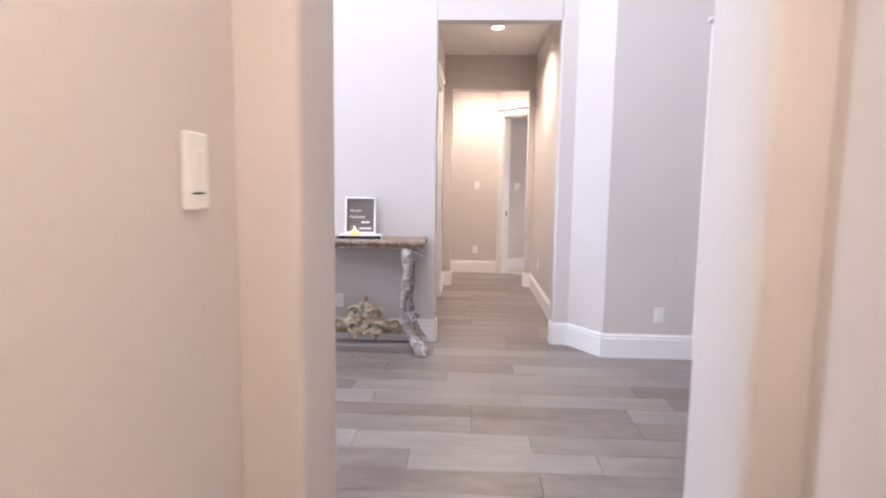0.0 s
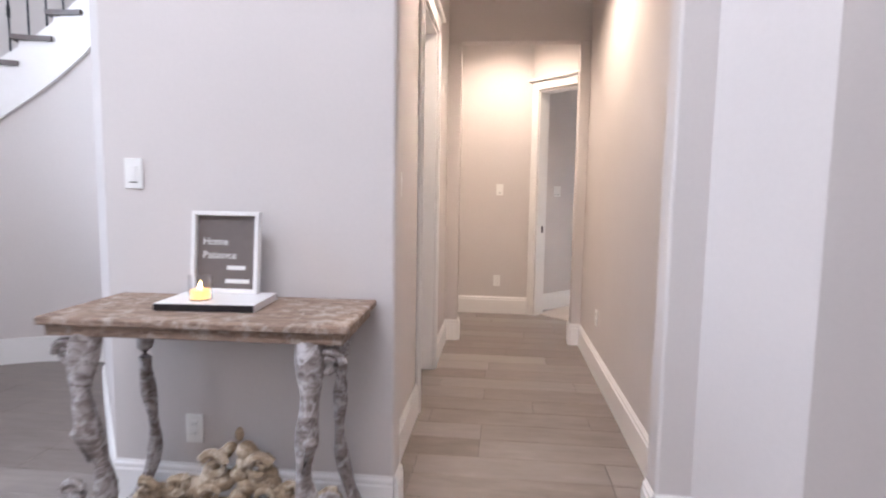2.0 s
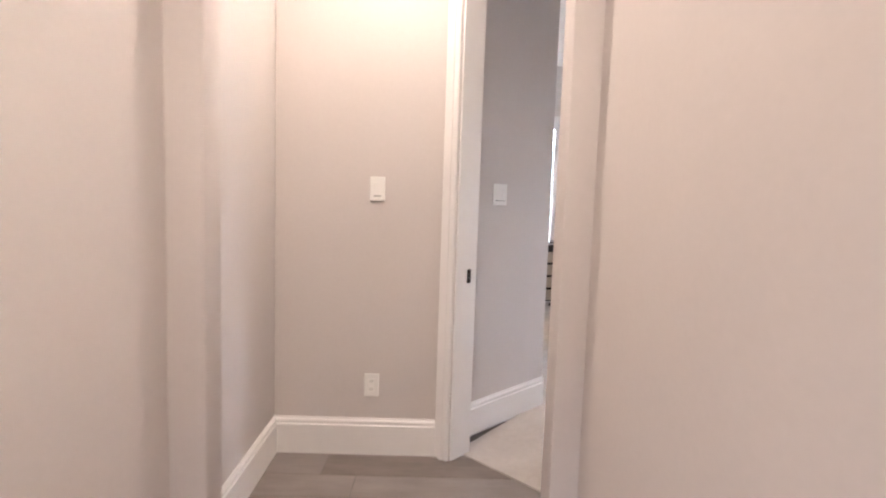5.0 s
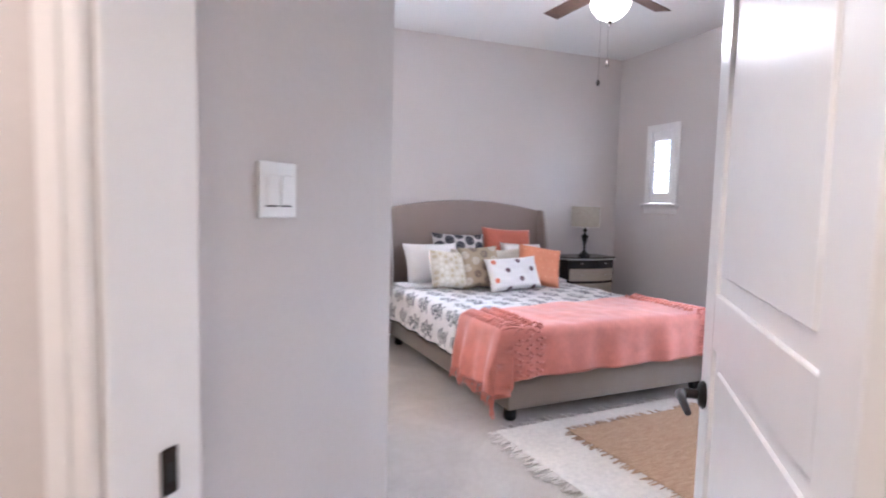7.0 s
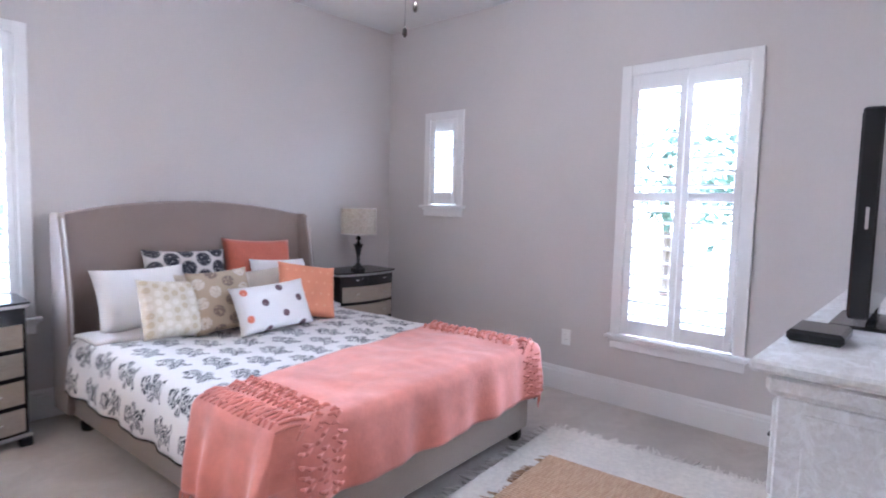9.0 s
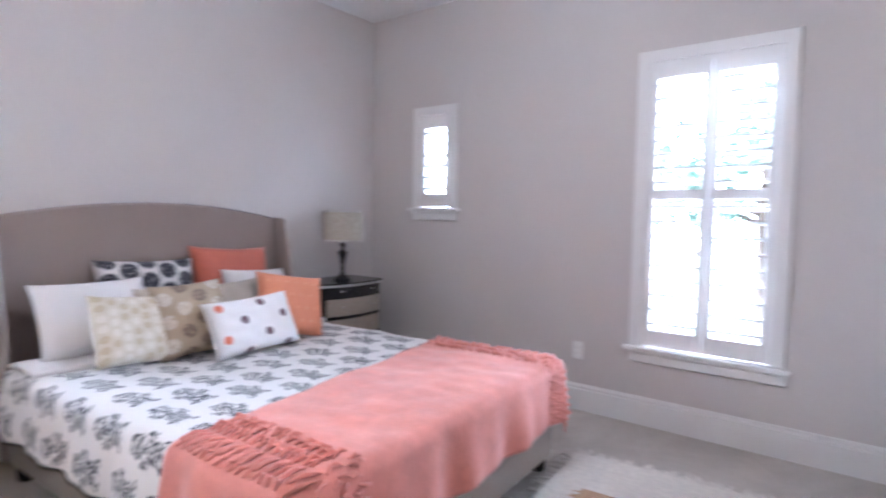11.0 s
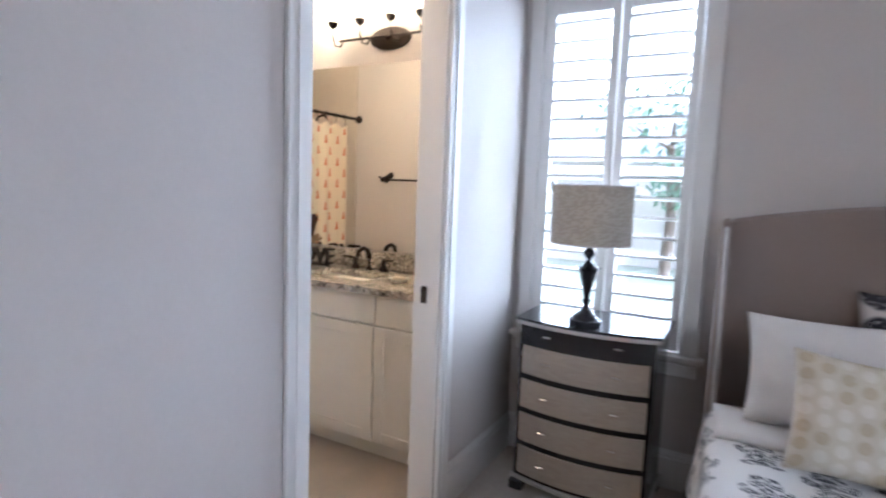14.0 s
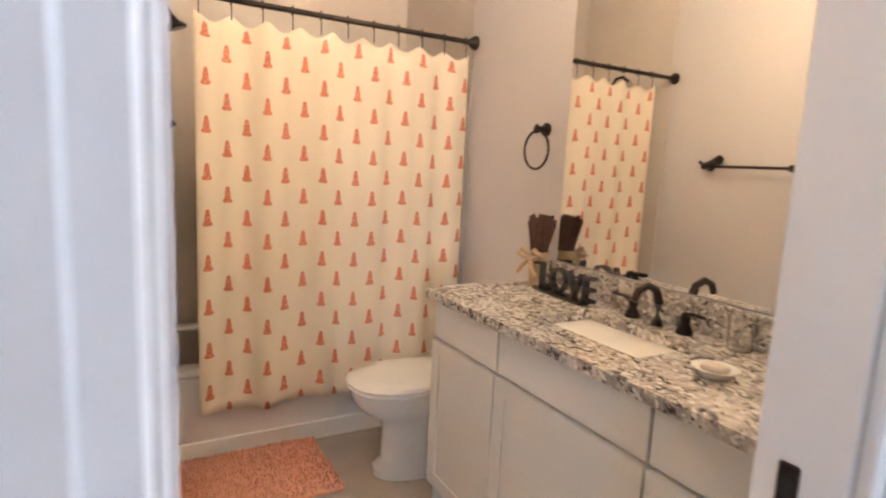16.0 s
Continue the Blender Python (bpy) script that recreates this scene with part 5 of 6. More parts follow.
for k in range(160):
    x, y, dx, dy = (2.455, rnd.uniform(9.68, 10.68), -1, 0) if k % 2 else (rnd.uniform(2.46, 3.74), 10.685, 0, 1)
    ln = rnd.uniform(0.03, 0.06)
    tube([(x, y, 0.028), (x + dx * ln + rnd.uniform(-0.015, 0.015), y + dy * ln + rnd.uniform(-0.015, 0.015), 0.0255)], [0.004, 0.002], 5, bm=b)
tagged(part("fringe", b, JUTE, jr), kind="stuff")
for o in (rg, jr):
    o.matrix_world = Matrix.Translation((3.1, 10.87, 0)) @ Matrix.Rotation(radians(5), 4, "Z") @ Matrix.Translation((-3.1, -10.87, 0))


# ---- dresser, television ----
dr = thing("dresser", "whitewashed distressed wooden dresser with dark pulls", "dresser", m=pose(2.73, 9.02, 0) @ Matrix.Diagonal((1, 1, 1.09, 1)))
part("body", cube(0, 1.72, 0, 0.47, 0.07, 0.86, 0.006), WHITEWASH, dr)
part("cornice", cube(-0.02, 1.74, 0, 0.495, 0.8605, 0.915, 0.014), WHITEWASH, dr)
part("top", cube(-0.045, 1.765, 0, 0.53, 0.9155, 0.945, 0.008), WHITEWASH, dr)
part("base", cube(-0.02, 1.74, 0, 0.49, 0.008, 0.0695, 0.01), WHITEWASH, dr)
for i in range(3):
    for k in range(3):
        x0, z0 = 0.04 + i * 0.55, 0.10 + k * 0.25
        dd = part("drawer", cube(x0, x0 + 0.53, 0.4705, 0.487, z0, z0 + 0.235, 0.004), WHITEWASH, dr)
        for x in (x0 + 0.13, x0 + 0.40):
            part("pull", tube([(x - 0.035, 0.487, z0 + 0.12), (x - 0.03, 0.507, z0 + 0.117), (x + 0.03, 0.507, z0 + 0.117), (x + 0.035, 0.487, z0 + 0.12)], 0.005, 6), BRONZE, dd)
for z0 in (0.12, 0.5):
    part("side_panel", cube(-0.008, -0.0005, 0.06, 0.41, z0, z0 + 0.33, 0.003), WHITEWASH, dr)
tv = thing("television", "black flat-screen television standing on the dresser", "television", m=pose(3.50, 9.37, 1.031))
part("screen_housing", cube(-0.48, 0.48, -0.03, 0.02, 0.08, 0.66, 0.006), TVBLACK, tv)
part("screen", cube(-0.465, 0.465, 0.0205, 0.0225, 0.095, 0.645), TVBLACK, tv)
part("stand_foot", cube(-0.18, 0.18, -0.09, 0.10, 0, 0.012, 0.005), TVBLACK, tv)
part("stand_neck", cube(-0.05, 0.05, -0.02, 0.01, 0.0125, 0.10, 0.005), TVBLACK, tv)
part("power_light", cube(-0.482, -0.4802, -0.012, -0.004, 0.33, 0.39), CHROME, tv)
cb = tagged(part("cable_box", cube(-0.10, 0.10, -0.07, 0.07, 0, 0.035, 0.01), TVBLACK), "small black media box on the dresser beside the television", "media box")
cb.matrix_world = pose(3.08, 9.455, 1.031)
va = tagged(part("vase", lathe([(0.001, 0), (0.05, 0), (0.05, 0.008), (0.035, 0.02), (0.045, 0.10), (0.05, 0.22), (0.046, 0.22), (0.04, 0.1), (0.03, 0.025), (0.001, 0.022)], 20), GLASS, smooth=True), "clear glass vase with dark foot on the dresser", "vase")
va.matrix_world = pose(4.30, 9.44, 1.031)


# ---- bathroom ----
def shaker(parent, name, x0, x1, z0, z1, y, flat=False):
    f = part(name, cube(x0, x1, y, y + 0.02, z0, z1, 0.002), CABINET, parent)
    if not flat:
        s = 0.055
        for a, b_, c, d in ((x0, x0 + s, z0, z1), (x1 - s, x1, z0, z1), (x0 + s, x1 - s, z0, z0 + s), (x0 + s, x1 - s, z1 - s, z1)):
            part("frame_strip", cube(a, b_, y - 0.008, y - 0.0005, c, d, 0.0015), CABINET, f)
    return f


VF, VB, CT = 12.73, BN - 0.004, 0.885
van = thing("vanity_cabinet", "cream shaker vanity cabinet with drawers and doors", "vanity")
part("body", cube(-0.44, 0.93, VF + 0.022, VB, 0.10, CT - 0.033), CABINET, van)
part("toe_kick", cube(-0.42, 0.93, VF + 0.08, VB, 0.005, 0.0995), CABINET, van)
part("side_foot", cube(-0.44, -0.4205, VF + 0.022, VF + 0.14, 0.005, 0.0995, 0.004), CABINET, van)
for x0, x1, doors in ((-0.438, -0.026, 1), (-0.018, 0.573, 1), (0.581, 0.925, 1)):
    shaker(van, "drawer_front", x0, x1, 0.705, 0.845, VF, flat=True)
    w = (x1 - x0) / doors
    for k in range(doors):
        shaker(van, "cabinet_door", x0 + k * w + (0.002 if k else 0), x0 + (k + 1) * w - (0.002 if k + 1 < doors else 0), 0.115, 0.695, VF)
ct = thing("vanity_counter", "speckled granite vanity counter with a square undermount sink", "counter")
SX0, SX1, SY0, SY1 = 0.0, 0.42, 12.85, 13.09
for x0, x1, y0, y1 in ((-0.465, SX0, VF - 0.03, VB), (SX1, 0.936, VF - 0.03, VB), (SX0, SX1, VF - 0.03, SY0), (SX0, SX1, SY1, VB)):
    part("granite_slab", cube(x0, x1, y0, y1, CT - 0.032, CT), GRANITE, ct)
part("backsplash", cube(-0.463, 0.935, VB - 0.02, VB, CT + 0.0005, CT + 0.10, 0.003), GRANITE, ct)
b = bmesh.new()
prof = [((SX0 - 0.003, SX1 + 0.003, SY0 - 0.003, SY1 + 0.003), CT - 0.033), ((SX0 + 0.01, SX1 - 0.01, SY0 + 0.01, SY1 - 0.01), CT - 0.12), ((SX0 + 0.05, SX1 - 0.05, SY0 + 0.05, SY1 - 0.05), CT - 0.16)]
rings = [[b.verts.new((x, y, z)) for x, y in ((e[0], e[2]), (e[1], e[2]), (e[1], e[3]), (e[0], e[3]))] for e, z in prof]
for lo, hi in zip(rings, rings[1:]):
    for k in range(4):
        b.faces.new((lo[k], lo[(k + 1) % 4], hi[(k + 1) % 4], hi[k]))
b.faces.new(rings[-1])
part("sink_basin", b, PORCELAIN, ct, "white porcelain basin")
fa = thing("faucet", "dark bronze widespread faucet with two levers", "faucet", m=pose(0.215, 13.165, CT + 0.0005))
part("spout", tube([(0, 0, 0), (0, 0, 0.07), (0, -0.02, 0.115), (0, -0.06, 0.13), (0, -0.10, 0.115), (0, -0.115, 0.085)], [0.02, 0.015, 0.013, 0.012, 0.012, 0.011], 12), BRONZE, fa, smooth=True)
for x in (-0.1, 0.1):
    h = part("handle", lathe([(0.026, 0), (0.024, 0.012), (0.013, 0.03), (0.016, 0.055), (0.008, 0.066)], 14, Matrix.Translation((x, 0, 0))), BRONZE, fa, smooth=True)
    part("lever", tube([(x, 0, 0.058), (x * 1.3, -0.01, 0.066), (x * 1.75, -0.02, 0.068)], [0.008, 0.007, 0.005], 8), BRONZE, h, smooth=True)
mi = tagged(part("wall_mirror", cube(-0.36, 0.93, VB - 0.006, VB, CT + 0.105, 2.06, 0.002), MIRROR), "large frameless wall mirror over the vanity", "mirror")
lv = thing("love_sign", "dark wooden block letters spelling LOVE on a base", "letter sign", m=pose(-0.20, 13.12, CT + 0.0005, 0, 0, -4))
part("base", cube(-0.14, 0.15, -0.025, 0.025, 0, 0.014, 0.002), BLACKWOOD, lv)
text("LOVE", 0.135, BLACKWOOD, lv, (-0.135, 0.008, 0.0145), depth=0.012)
tw = thing("twig_bundle", "bundle of dried brown twigs tied with burlap ribbon", "decoration", m=pose(-0.39, 13.17, CT + 0.0005))
part("pot", lathe([(0.001, 0), (0.035, 0), (0.04, 0.09), (0.001, 0.09)], 14), BURLAP, tw, smooth=True)
rnd = random.Random(5)
b = bmesh.new()
for k in range(110):
    a, r = rnd.uniform(0, 6.28), rnd.uniform(0, 1)
    lx, ly = math.cos(a) * r, math.sin(a) * r
    tube([(lx * 0.028, ly * 0.028, 0.07), (lx * 0.04, ly * 0.035, 0.16), (lx * 0.075, ly * 0.045, rnd.uniform(0.255, 0.29))], [0.004, 0.004, 0.005], 5, bm=b)
tagged(part("twig_mass", b, TWIG, tw), kind="stuff")
b = bmesh.new()
for sx in (-1, 1):
    tube([(0, -0.04, 0.125), (sx * 0.04, -0.055, 0.15), (sx * 0.07, -0.05, 0.13), (sx * 0.03, -0.05, 0.115), (0, -0.04, 0.125)], 0.012, 6, bm=b)
    tube([(0, -0.042, 0.12), (sx * 0.03, -0.06, 0.08), (sx * 0.055, -0.06, 0.05)], 0.010, 6, bm=b)
lathe([(0.042, 0.105), (0.047, 0.12), (0.042, 0.14)], 16, bm=b)
part("ribbon", b, BURLAP, tw, "burlap bow", True)
sd_ = tagged(part("soap_dish", lathe([(0.001, 0), (0.035, 0), (0.055, 0.02), (0.05, 0.02), (0.03, 0.008), (0.001, 0.006)], 20), PORCELAIN, smooth=True), "small white soap dish beside the sink", "soap dish")
sd_.matrix_world = pose(0.58, 12.93, CT + 0.0005)
part("soap", cube(-0.03, 0.03, -0.02, 0.02, 0.009, 0.028, 0.008, seg=2), CREAM, sd_, smooth=True)
cp = tagged(part("tumbler", lathe([(0.001, 0), (0.032, 0), (0.036, 0.10), (0.033, 0.10), (0.029, 0.006), (0.001, 0.006)], 20), GLASS, smooth=True), "clear glass tumbler on the counter", "tumbler")
cp.matrix_world = pose(0.48, 13.18, CT + 0.0005)

# vanity light bar
vl = thing("vanity_light", "dark bronze vanity light bar with frosted glass shades, lit", "wall light", m=pose(0.27, BN - 0.001, 2.19))
part("back_plate", lathe([(0.001, 0), (0.10, 0), (0.10, 0.012), (0.08, 0.02), (0.001, 0.022)], 28, Matrix.Diagonal((1.35, 1, 0.62, 1)) @ Matrix.Rotation(radians(90), 4, "X")), BRONZE, vl, smooth=True)
part("bar", tube([(-0.32, -0.06, 0.0), (0.32, -0.06, 0.0)], 0.008, 8), BRONZE, vl, smooth=True)
part("bar_stem", tube([(0, -0.02, 0), (0, -0.06, 0)], 0.012, 8), BRONZE, vl)
for x in (-0.29, -0.1, 0.1, 0.29):
    arm = part("arm", tube([(x, -0.06, 0), (x, -0.085, -0.04), (x, -0.13, -0.045), (x, -0.155, 0.0), (x, -0.155, 0.05)], 0.006, 8), BRONZE, vl, smooth=True)
    part("cup", lathe([(0.012, 0.045), (0.026, 0.06), (0.028, 0.078), (0.012, 0.08)], 14, Matrix.Translation((x, -0.155, 0))), BRONZE, arm, smooth=True)
    sh = part("glass_shade", lathe([(0.026, 0.0795), (0.05, 0.10), (0.062, 0.15), (0.07, 0.20), (0.067, 0.20), (0.058, 0.15), (0.046, 0.103), (0.02, 0.083)], 20, Matrix.Translation((x, -0.155, 0))), SHADEGLOW, arm, "frosted glass shade, lit", True)

# towel ring and towel bar, hooks
tr = thing("towel_ring", "dark bronze towel ring on the wall", "towel ring", m=pose(-0.494, BN - 0.001, 1.517))
part("mount", lathe([(0.001, 0), (0.028, 0), (0.028, 0.008), (0.014, 0.014), (0.012, 0.05), (0.02, 0.055), (0.001, 0.058)], 18, Matrix.Rotation(radians(90), 4, "X")), BRONZE, tr, smooth=True)
part("ring", tube([(0.078 * math.sin(k * math.tau / 28), -0.05, -0.085 + 0.078 * math.cos(k * math.tau / 28)) for k in range(29)], 0.0055, 8), BRONZE, tr, smooth=True)
tb = thing("towel_bar", "dark bronze towel bar on the bathroom wall", "towel bar", m=pose(-0.52, 11.757, 1.42))
part("bar", tube([(-0.27, 0.06, 0), (0.27, 0.06, 0)], 0.009, 10), BRONZE, tb, smooth=True)
for x in (-0.25, 0.25):
    part("mount", lathe([(0.001, 0), (0.028, 0), (0.028, 0.008), (0.014, 0.014), (0.012, 0.058), (0.02, 0.064), (0.001, 0.068)], 18, Matrix.Translation((x, 0, 0)) @ Matrix.Rotation(radians(-90), 4, "X")), BRONZE, tb, smooth=True)
rh = thing("robe_hook", "dark bronze double robe hook on the bathroom wall", "hook", m=pose(-0.72, 11.757, 1.46))
part("mount", lathe([(0.001, 0), (0.028, 0), (0.028, 0.008), (0.013, 0.016), (0.011, 0.05), (0.001, 0.052)], 18, Matrix.Rotation(radians(-90), 4, "X")), BRONZE, rh, smooth=True)
for sx in (-1, 1):
    part("prong", tube([(0, 0.045, 0), (sx * 0.03, 0.06, -0.02), (sx * 0.045, 0.085, -0.03), (sx * 0.05, 0.105, -0.015)], [0.008, 0.008, 0.008, 0.011], 8), BRONZE, rh, smooth=True)
# bathtub and shower
TX = -1.14
tub = thing("bathtub", "white built-in bathtub behind the shower curtain", "bathtub")
part("apron", cube(TX - 0.04, TX, 11.760, BN - 0.002, 0.005, 0.40, 0.008), PORCELAIN, tub)
part("apron_step", cube(TX + 0.0005, TX + 0.012, 11.760, BN - 0.002, 0.005, 0.10, 0.004), PORCELAIN, tub)
part("rim", cube(TX - 0.09, TX + 0.012, 11.760, BN - 0.002, 0.4005, 0.43, 0.012, seg=2), PORCELAIN, tub, smooth=True)
part("rim_back", cube(-1.89, -1.81, 11.760, BN - 0.002, 0.4005, 0.43, 0.012), PORCELAIN, tub)
part("basin_floor", cube(-1.81, TX - 0.05, 11.760, BN - 0.002, 0.08, 0.12), PORCELAIN, tub)
for y0, y1 in ((11.758, 11.765), (BN - 0.007, BN - 0.001)):
    tile = slab("wall_tile_shower", ((-1.895, y0), (TX + 0.03, y0), (TX + 0.03, y1), (-1.895, y1)), 0.435, 2.55, STEEL)
rod = thing("shower_rod", "dark bronze shower curtain rod with ring flanges", "shower rod")
RX = TX + 0.06
part("rod", tube([(RX, 11.770, 1.955), (RX, BN - 0.012, 1.955)], 0.0125, 12), BRONZE, rod, smooth=True)
for y, s in ((11.765, -1), (BN - 0.007, 1)):
    part("flange", lathe([(0.034, 0), (0.034, 0.012), (0.022, 0.03), (0.014, 0.045)], 20, Matrix.Translation((RX, y, 1.955)) @ Matrix.Rotation(radians(90 * s), 4, "X")), BRONZE, rod, smooth=True)
CY0, CY1 = 11.96, 13.20
cu_w = 1.75


def cloth(u, v):
    y = CY0 + (CY1 - CY0) * u
    amp = 0.016 + 0.010 * (1 - v)
    fold = math.sin(u * 34) + 0.5 * math.sin(u * 61 + 1) + 0.35 * math.sin(u * 15 + 2 * v)
    sag = 0.022 * abs(math.sin(u * math.pi * 9)) ** 1.5 * max(0, v - 0.93) / 0.07
    bot = 0.25 + 0.012 * math.sin(u * 20)
    return Vector((RX + 0.012 + amp * fold * 0.55, y, bot + (1.89 - sag * 1.5 - bot) * v))


b = grid(150, 40, cloth, uv=lambda u, v: (u * 1.54, v * 1.76))
me = bpy.data.meshes.new("shower_curtain")
b.to_mesh(me), b.free()
me.materials.append(CURTAIN)
sc = tagged(new("shower_curtain", me), "cream shower curtain printed with small coral motifs", "shower curtain")
md = sc.modifiers.new("thickness", "SOLIDIFY")
md.thickness = 0.002
for k in range(11):
    y = CY0 + (CY1 - CY0) * (0.015 + 0.97 * k / 10)
    part("curtain_hook", tube([(RX + 0.018 * math.cos(a / 10 * 6.0), y, 1.955 + 0.018 * math.sin(a / 10 * 6.0)) for a in range(10)] + [(RX + 0.012, y, 1.875)], 0.0025, 6), BRONZE, sc, "bronze curtain hook")
sp = thing("shower_fixture", "dark bronze shower head on a curved arm", "shower fixture", m=pose(-1.46, 11.766, 1.98))
part("arm", tube([(0, 0, 0), (0, 0.06, 0.02), (0, 0.12, 0.0), (0, 0.15, -0.05)], 0.010, 10), BRONZE, sp, smooth=True)
part("head", lathe([(0.012, 0.02), (0.02, 0.0), (0.045, -0.025), (0.045, -0.035), (0.001, -0.036)], 18, Matrix.Translation((0, 0.152, -0.06)) @ Matrix.Rotation(radians(20), 4, "X")), BRONZE, sp, smooth=True)
pf = tagged(part("bath_puff", lathe([(0.001, -0.06), (0.04, -0.05), (0.06, -0.015), (0.06, 0.02), (0.035, 0.05), (0.001, 0.06)], 18), CORAL, smooth=True), "coral mesh bath puff hanging from the shower arm", "bath puff")
for v in pf.data.vertices:
    v.co *= 1 + 0.22 * noise.noise(v.co * 60)
pf.matrix_world = pose(-1.34, 11.82, 1.84)
part("cord", tube([(0, 0, 0.055), (-0.05, -0.03, 0.10), (-0.115, -0.045, 0.15)], 0.002, 5), CORAL, pf)
tv_ = thing("tub_valve", "dark bronze tub valve plate with a lever", "valve", m=pose(-1.39, 11.766, 0.85))
part("escutcheon", lathe([(0.001, 0), (0.075, 0), (0.075, 0.006), (0.03, 0.014), (0.02, 0.04), (0.001, 0.042)], 24, Matrix.Rotation(radians(-90), 4, "X")), BRONZE, tv_, smooth=True)
part("lever", tube([(0, 0.035, 0), (0.02, 0.05, -0.03), (0.03, 0.055, -0.08)], 0.007, 8), BRONZE, tv_, smooth=True)

# toilet
to = thing("toilet", "white porcelain toilet with a closed lid", "toilet", m=pose(-0.73, BN - 0.01, 0.004))


def oval(w, y0, y1, z, k=28, sq=2.4):
    cy, ry = (y0 + y1) / 2, (y1 - y0) / 2
    out = []
    for i in range(k):
        a = math.tau * i / k
        c, s = math.cos(a), math.sin(a)
        out.append((w / 2 * math.copysign(abs(c) ** (2 / sq), c), cy + ry * math.copysign(abs(s) ** (2 / sq), s), z))
    return out


def loft(rows):
    b = bmesh.new()
    rings = [[b.verts.new(p) for p in r] for r in rows]
    for lo, hi in zip(rings, rings[1:]):
        for k in range(len(lo)):
            b.faces.new((lo[k], lo[(k + 1) % len(lo)], hi[(k + 1) % len(lo)], hi[k]))
    b.faces.new(rings[0][::-1]), b.faces.new(rings[-1])
    return b


part("bowl", loft([oval(0.25, -0.62, -0.05, 0.0), oval(0.245, -0.62, -0.05, 0.03), oval(0.215, -0.585, -0.06, 0.06), oval(0.21, -0.58, -0.07, 0.20), oval(0.235, -0.60, -0.08, 0.255), oval(0.315, -0.675, -0.10, 0.30), oval(0.36, -0.72, -0.12, 0.35), oval(0.37, -0.73, -0.12, 0.40)]), PORCELAIN, to, smooth=True)
part("seat", loft([oval(0.372, -0.735, -0.20, 0.4015), oval(0.378, -0.74, -0.20, 0.41), oval(0.37, -0.735, -0.20, 0.42)]), PORCELAIN, to, smooth=True)
part("lid", loft([oval(0.376, -0.738, -0.20, 0.4225), oval(0.38, -0.742, -0.20, 0.432), oval(0.36, -0.73, -0.205, 0.443), oval(0.25, -0.66, -0.24, 0.449)]), PORCELAIN, to, smooth=True)
part("tank", cube(-0.20, 0.20, -0.19, -0.005, 0.41, 0.74, 0.02, seg=3), PORCELAIN, to, smooth=True)
part("tank_lid", cube(-0.21, 0.21, -0.205, -0.002, 0.7405, 0.775, 0.01, seg=2), PORCELAIN, to, smooth=True)
part("flush_lever", tube([(-0.15, -0.19, 0.68), (-0.15, -0.21, 0.68), (-0.09, -0.215, 0.675)], 0.007, 8), CHROME, to)
bm_ = tagged(part("bath_mat", cube(-1.24, -0.66, 11.755, 12.47, 0.0045, 0.026, 0.01, seg=2), GOLDRUG, smooth=True), "coral pile bath mat on the tiled floor", "bath mat")
b = bmesh.new()
rnd = random.Random(7)
for k in range(2600):
    x, y = rnd.uniform(-1.235, -0.665), rnd.uniform(11.760, 12.465)
    r = rnd.uniform(0.004, 0.008)
    vs = [b.verts.new((x + r * math.cos(a), y + r * math.sin(a), 0.024)) for a in (0, 2.1, 4.2)]
    t = b.verts.new((x + rnd.uniform(-0.008, 0.008), y + rnd.uniform(-0.008, 0.008), rnd.uniform(0.034, 0.042)))
    for i in range(3):
        b.faces.new((vs[i], vs[(i + 1) % 3], t))
tagged(part("shag", b, GOLDRUG, bm_), kind="stuff")


# ---- outside ----
ground = slab("ground", ((-900, -900), (900, -900), (900, 900), (-900, 900)), -0.6, -0.35, GRASS)


def tree(at, height, seed):
    rnd = random.Random(seed)
    ob = thing("tree", "leafy green garden tree outside the windows", "tree", "garden trees", m=pose(*at))
    b = tube([(0, 0, 0), (0.05, 0.02, height * 0.3), (-0.04, 0.05, height * 0.6), (0, 0, height * 0.9)], [0.13, 0.10, 0.07, 0.02], 9)
    tips = []
    for k in range(9):
        a, z = rnd.uniform(0, 6.28), height * rnd.uniform(0.3, 0.75)
        e = Vector((math.cos(a), math.sin(a), 0.5)) * height * rnd.uniform(0.18, 0.32)
        tube([(0, 0, z), (e.x * 0.5, e.y * 0.5, z + e.z * 0.35), (e.x, e.y, z + e.z)], [0.045, 0.03, 0.01], 6, bm=b)
        tips.append(Vector((e.x, e.y, z + e.z)))
    tips.append(Vector((0, 0, height * 0.92)))
    part("trunk", b, BARK, ob)
    vs, fs_ = [], []
    for tip in tips:
        for k in range(190):
            d = Vector((rnd.gauss(0, 1), rnd.gauss(0, 1), rnd.gauss(0, 0.8))) * height * 0.085
            c = tip + d
            n1 = Vector((rnd.gauss(0, 1), rnd.gauss(0, 1), rnd.gauss(0, 1))).normalized()
            n2 = n1.orthogonal().normalized()
            s = rnd.uniform(0.05, 0.11)
            i = len(vs)
            vs += [c - n1 * s, c + n2 * s * 0.5, c + n1 * s, c - n2 * s * 0.5]
            fs_.append((i, i + 1, i + 2, i + 3))
    me = bpy.data.meshes.new("crown")
    me.from_pydata(vs, [], fs_)
    me.materials.append(LEAF)
    cr = new("crown", me)
    cr.parent = ob
    tagged(cr, kind="stuff")


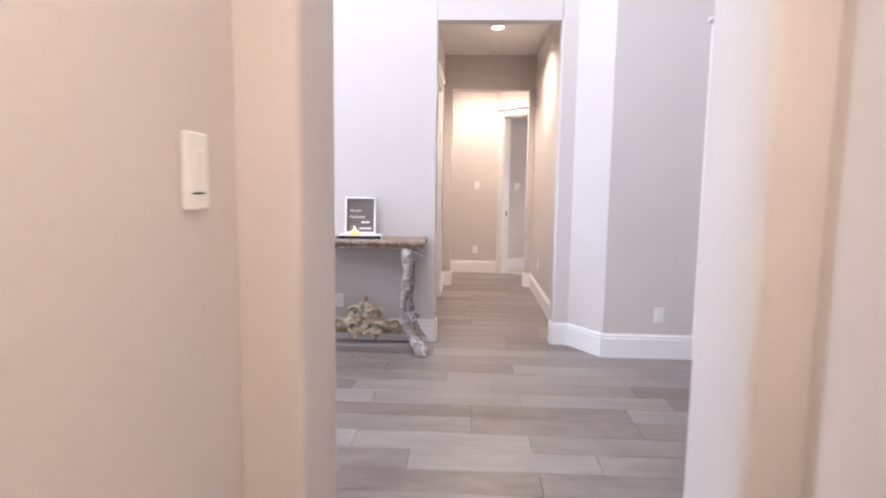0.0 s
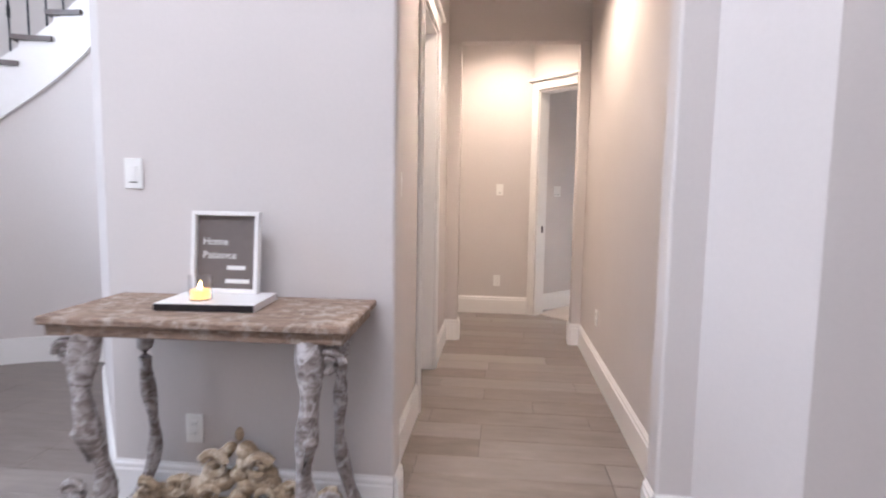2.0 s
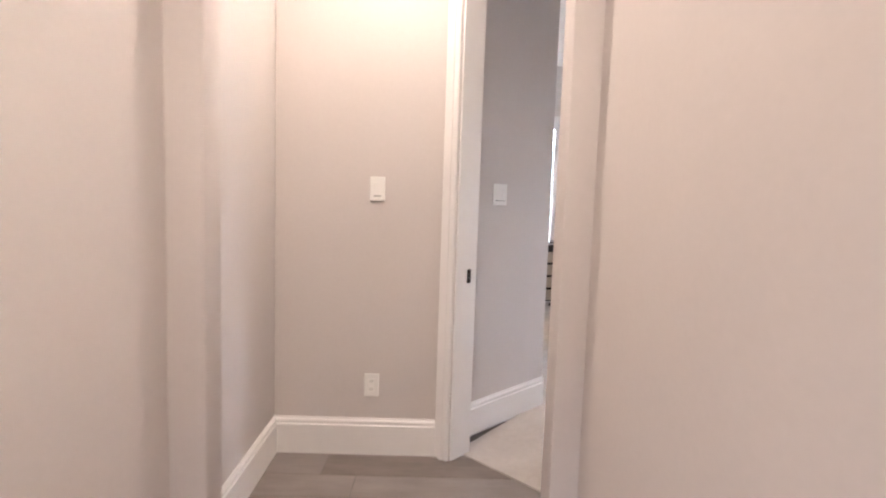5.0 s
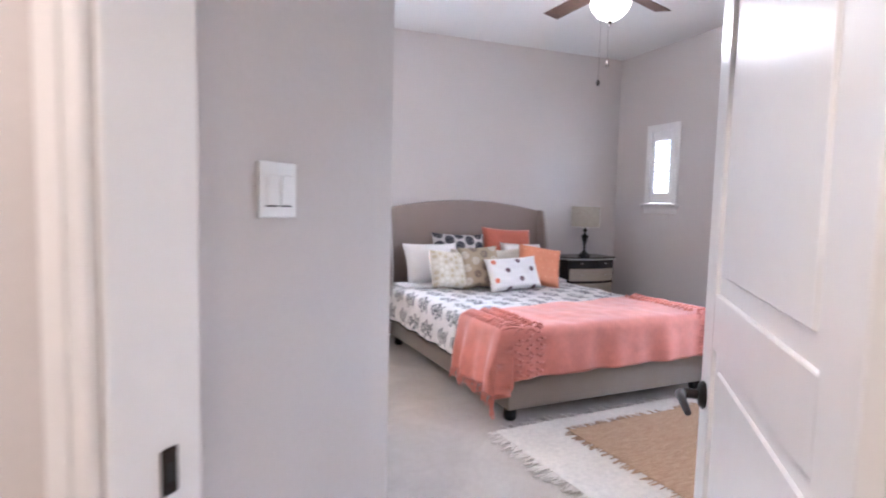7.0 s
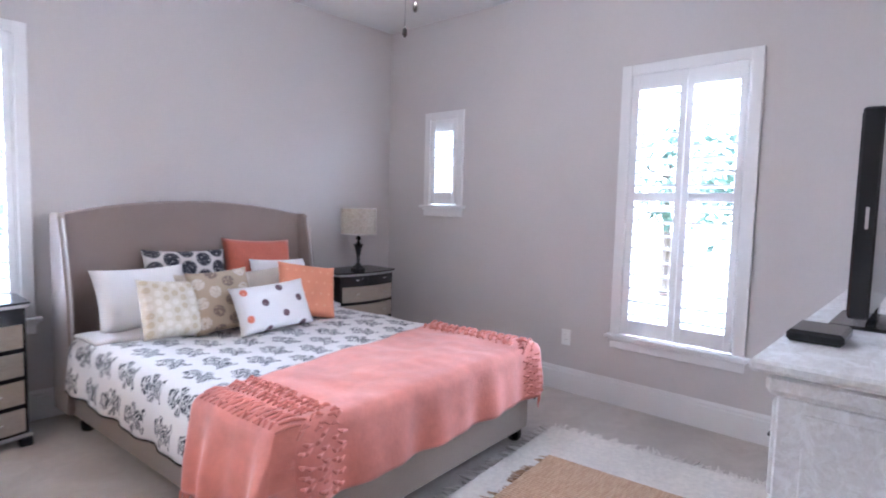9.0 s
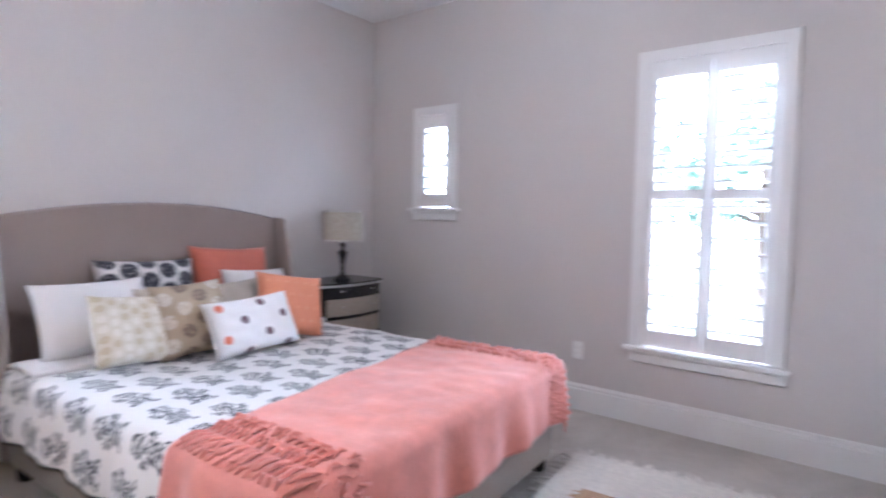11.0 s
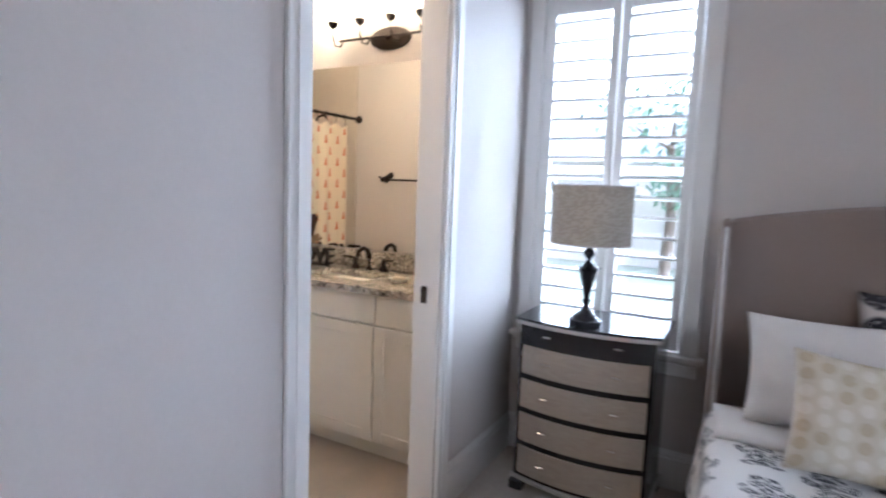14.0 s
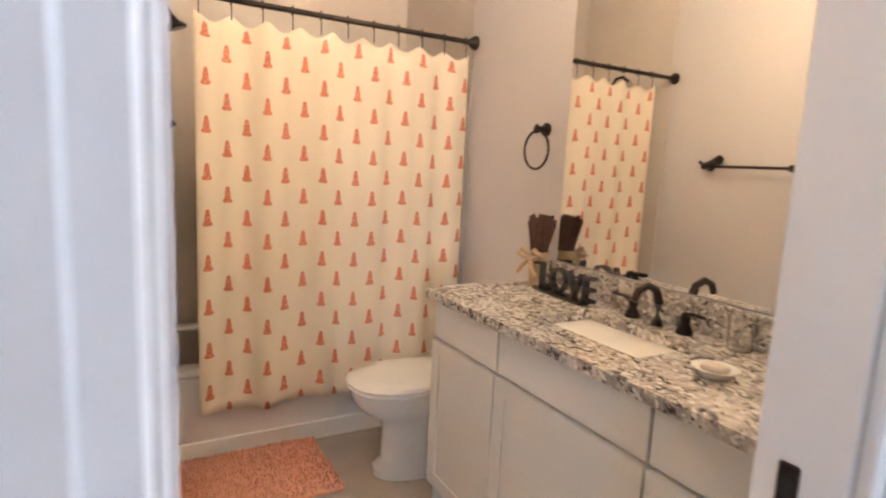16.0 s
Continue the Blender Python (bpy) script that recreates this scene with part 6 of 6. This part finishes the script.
tree((9.0, 10.75, -0.35), 3.3, 1), tree((12.6, 13.4, -0.35), 3.4, 2), tree((13.0, 8.4, -0.35), 3.6, 3)
tree((0.6, 22.8, -0.35), 4.2, 4), tree((3.6, 22.5, -0.35), 3.2, 5)
hs = thing("neighbour_house", "pale neighbouring house with a grey shingle roof", "house", m=pose(-1.0, 26, -0.35))
part("house_wall", cube(-6, 6, 0, 7, 0, 2.6), SIDING, hs)
b = bmesh.new()
pv = [b.verts.new(p) for p in ((-6.4, -0.4, 2.6), (6.4, -0.4, 2.6), (6.4, 7.4, 2.6), (-6.4, 7.4, 2.6), (-4, 3.5, 4.6), (4, 3.5, 4.6))]
for f in ((0, 1, 5, 4), (1, 2, 5), (2, 3, 4, 5), (3, 0, 4), (3, 2, 1, 0)):
    b.faces.new([pv[i] for i in f])
part("roof", b, ASPH, hs)
for x in (-3, 2):
    w_ = part("window", cube(x, x + 1.2, -0.06, -0.001, 0.9, 2.1, 0.01), TRIM, hs)
    part("pane", cube(x + 0.08, x + 1.12, -0.075, -0.0605, 0.98, 2.02), TVBLACK, w_)
fn = thing("garden_fence", "pale wooden garden fence along the lawn", "fence", m=pose(0, 24.5, -0.35))
fb = finish("board", cube(-0.07, 0.07, -0.01, 0.01, 0, 1.7, 0.004), SIDING)
for k in range(60):
    o = new("board", fb)
    o.parent, o.matrix_basis = fn, pose(-4.5 + k * 0.15, 0, 0)
part("fence_rail", cube(-4.6, 4.5, 0.011, 0.05, 1.3, 1.4), SIDING, fn)

# ---- floor planks of wood-look tile, laid across the way ----
PLANK_W, PLANK_L = 0.2, 0.92
full = finish("plank", cube(0, PLANK_L - 0.003, 0, PLANK_W - 0.003, -0.0055, 0.0, 0.0015), TILE)
rnd = random.Random(11)
rest = bmesh.new()
count = 0
row = 0
y = -1.0
while y < 8.92:
    x0, x1 = (-4.6, 3.9) if 1.15 < y < 6.7 else (-0.9, 1.3)
    x = x0 - (0.307 * row % 0.92) - rnd.choice((0, 0.17, 0.31))
    while x < x1:
        near = (-2.2 < x + 0.45 < 2.2 and 1.9 < y < 5.0) or y >= 5.0 and -1.2 < x < 1.2
        if near and count < 300:
            o = new("plank", full)
            o.parent, o.matrix_basis = floor, Matrix.Translation((x, y, 0))
            count += 1
        else:
            cube(x, x + PLANK_L - 0.003, y, y + PLANK_W - 0.003, -0.0055, 0.0, bm=rest)
        x += PLANK_L
    y += PLANK_W
    row += 1
tagged(part("plank_field", rest, TILE, floor), kind="stuff")
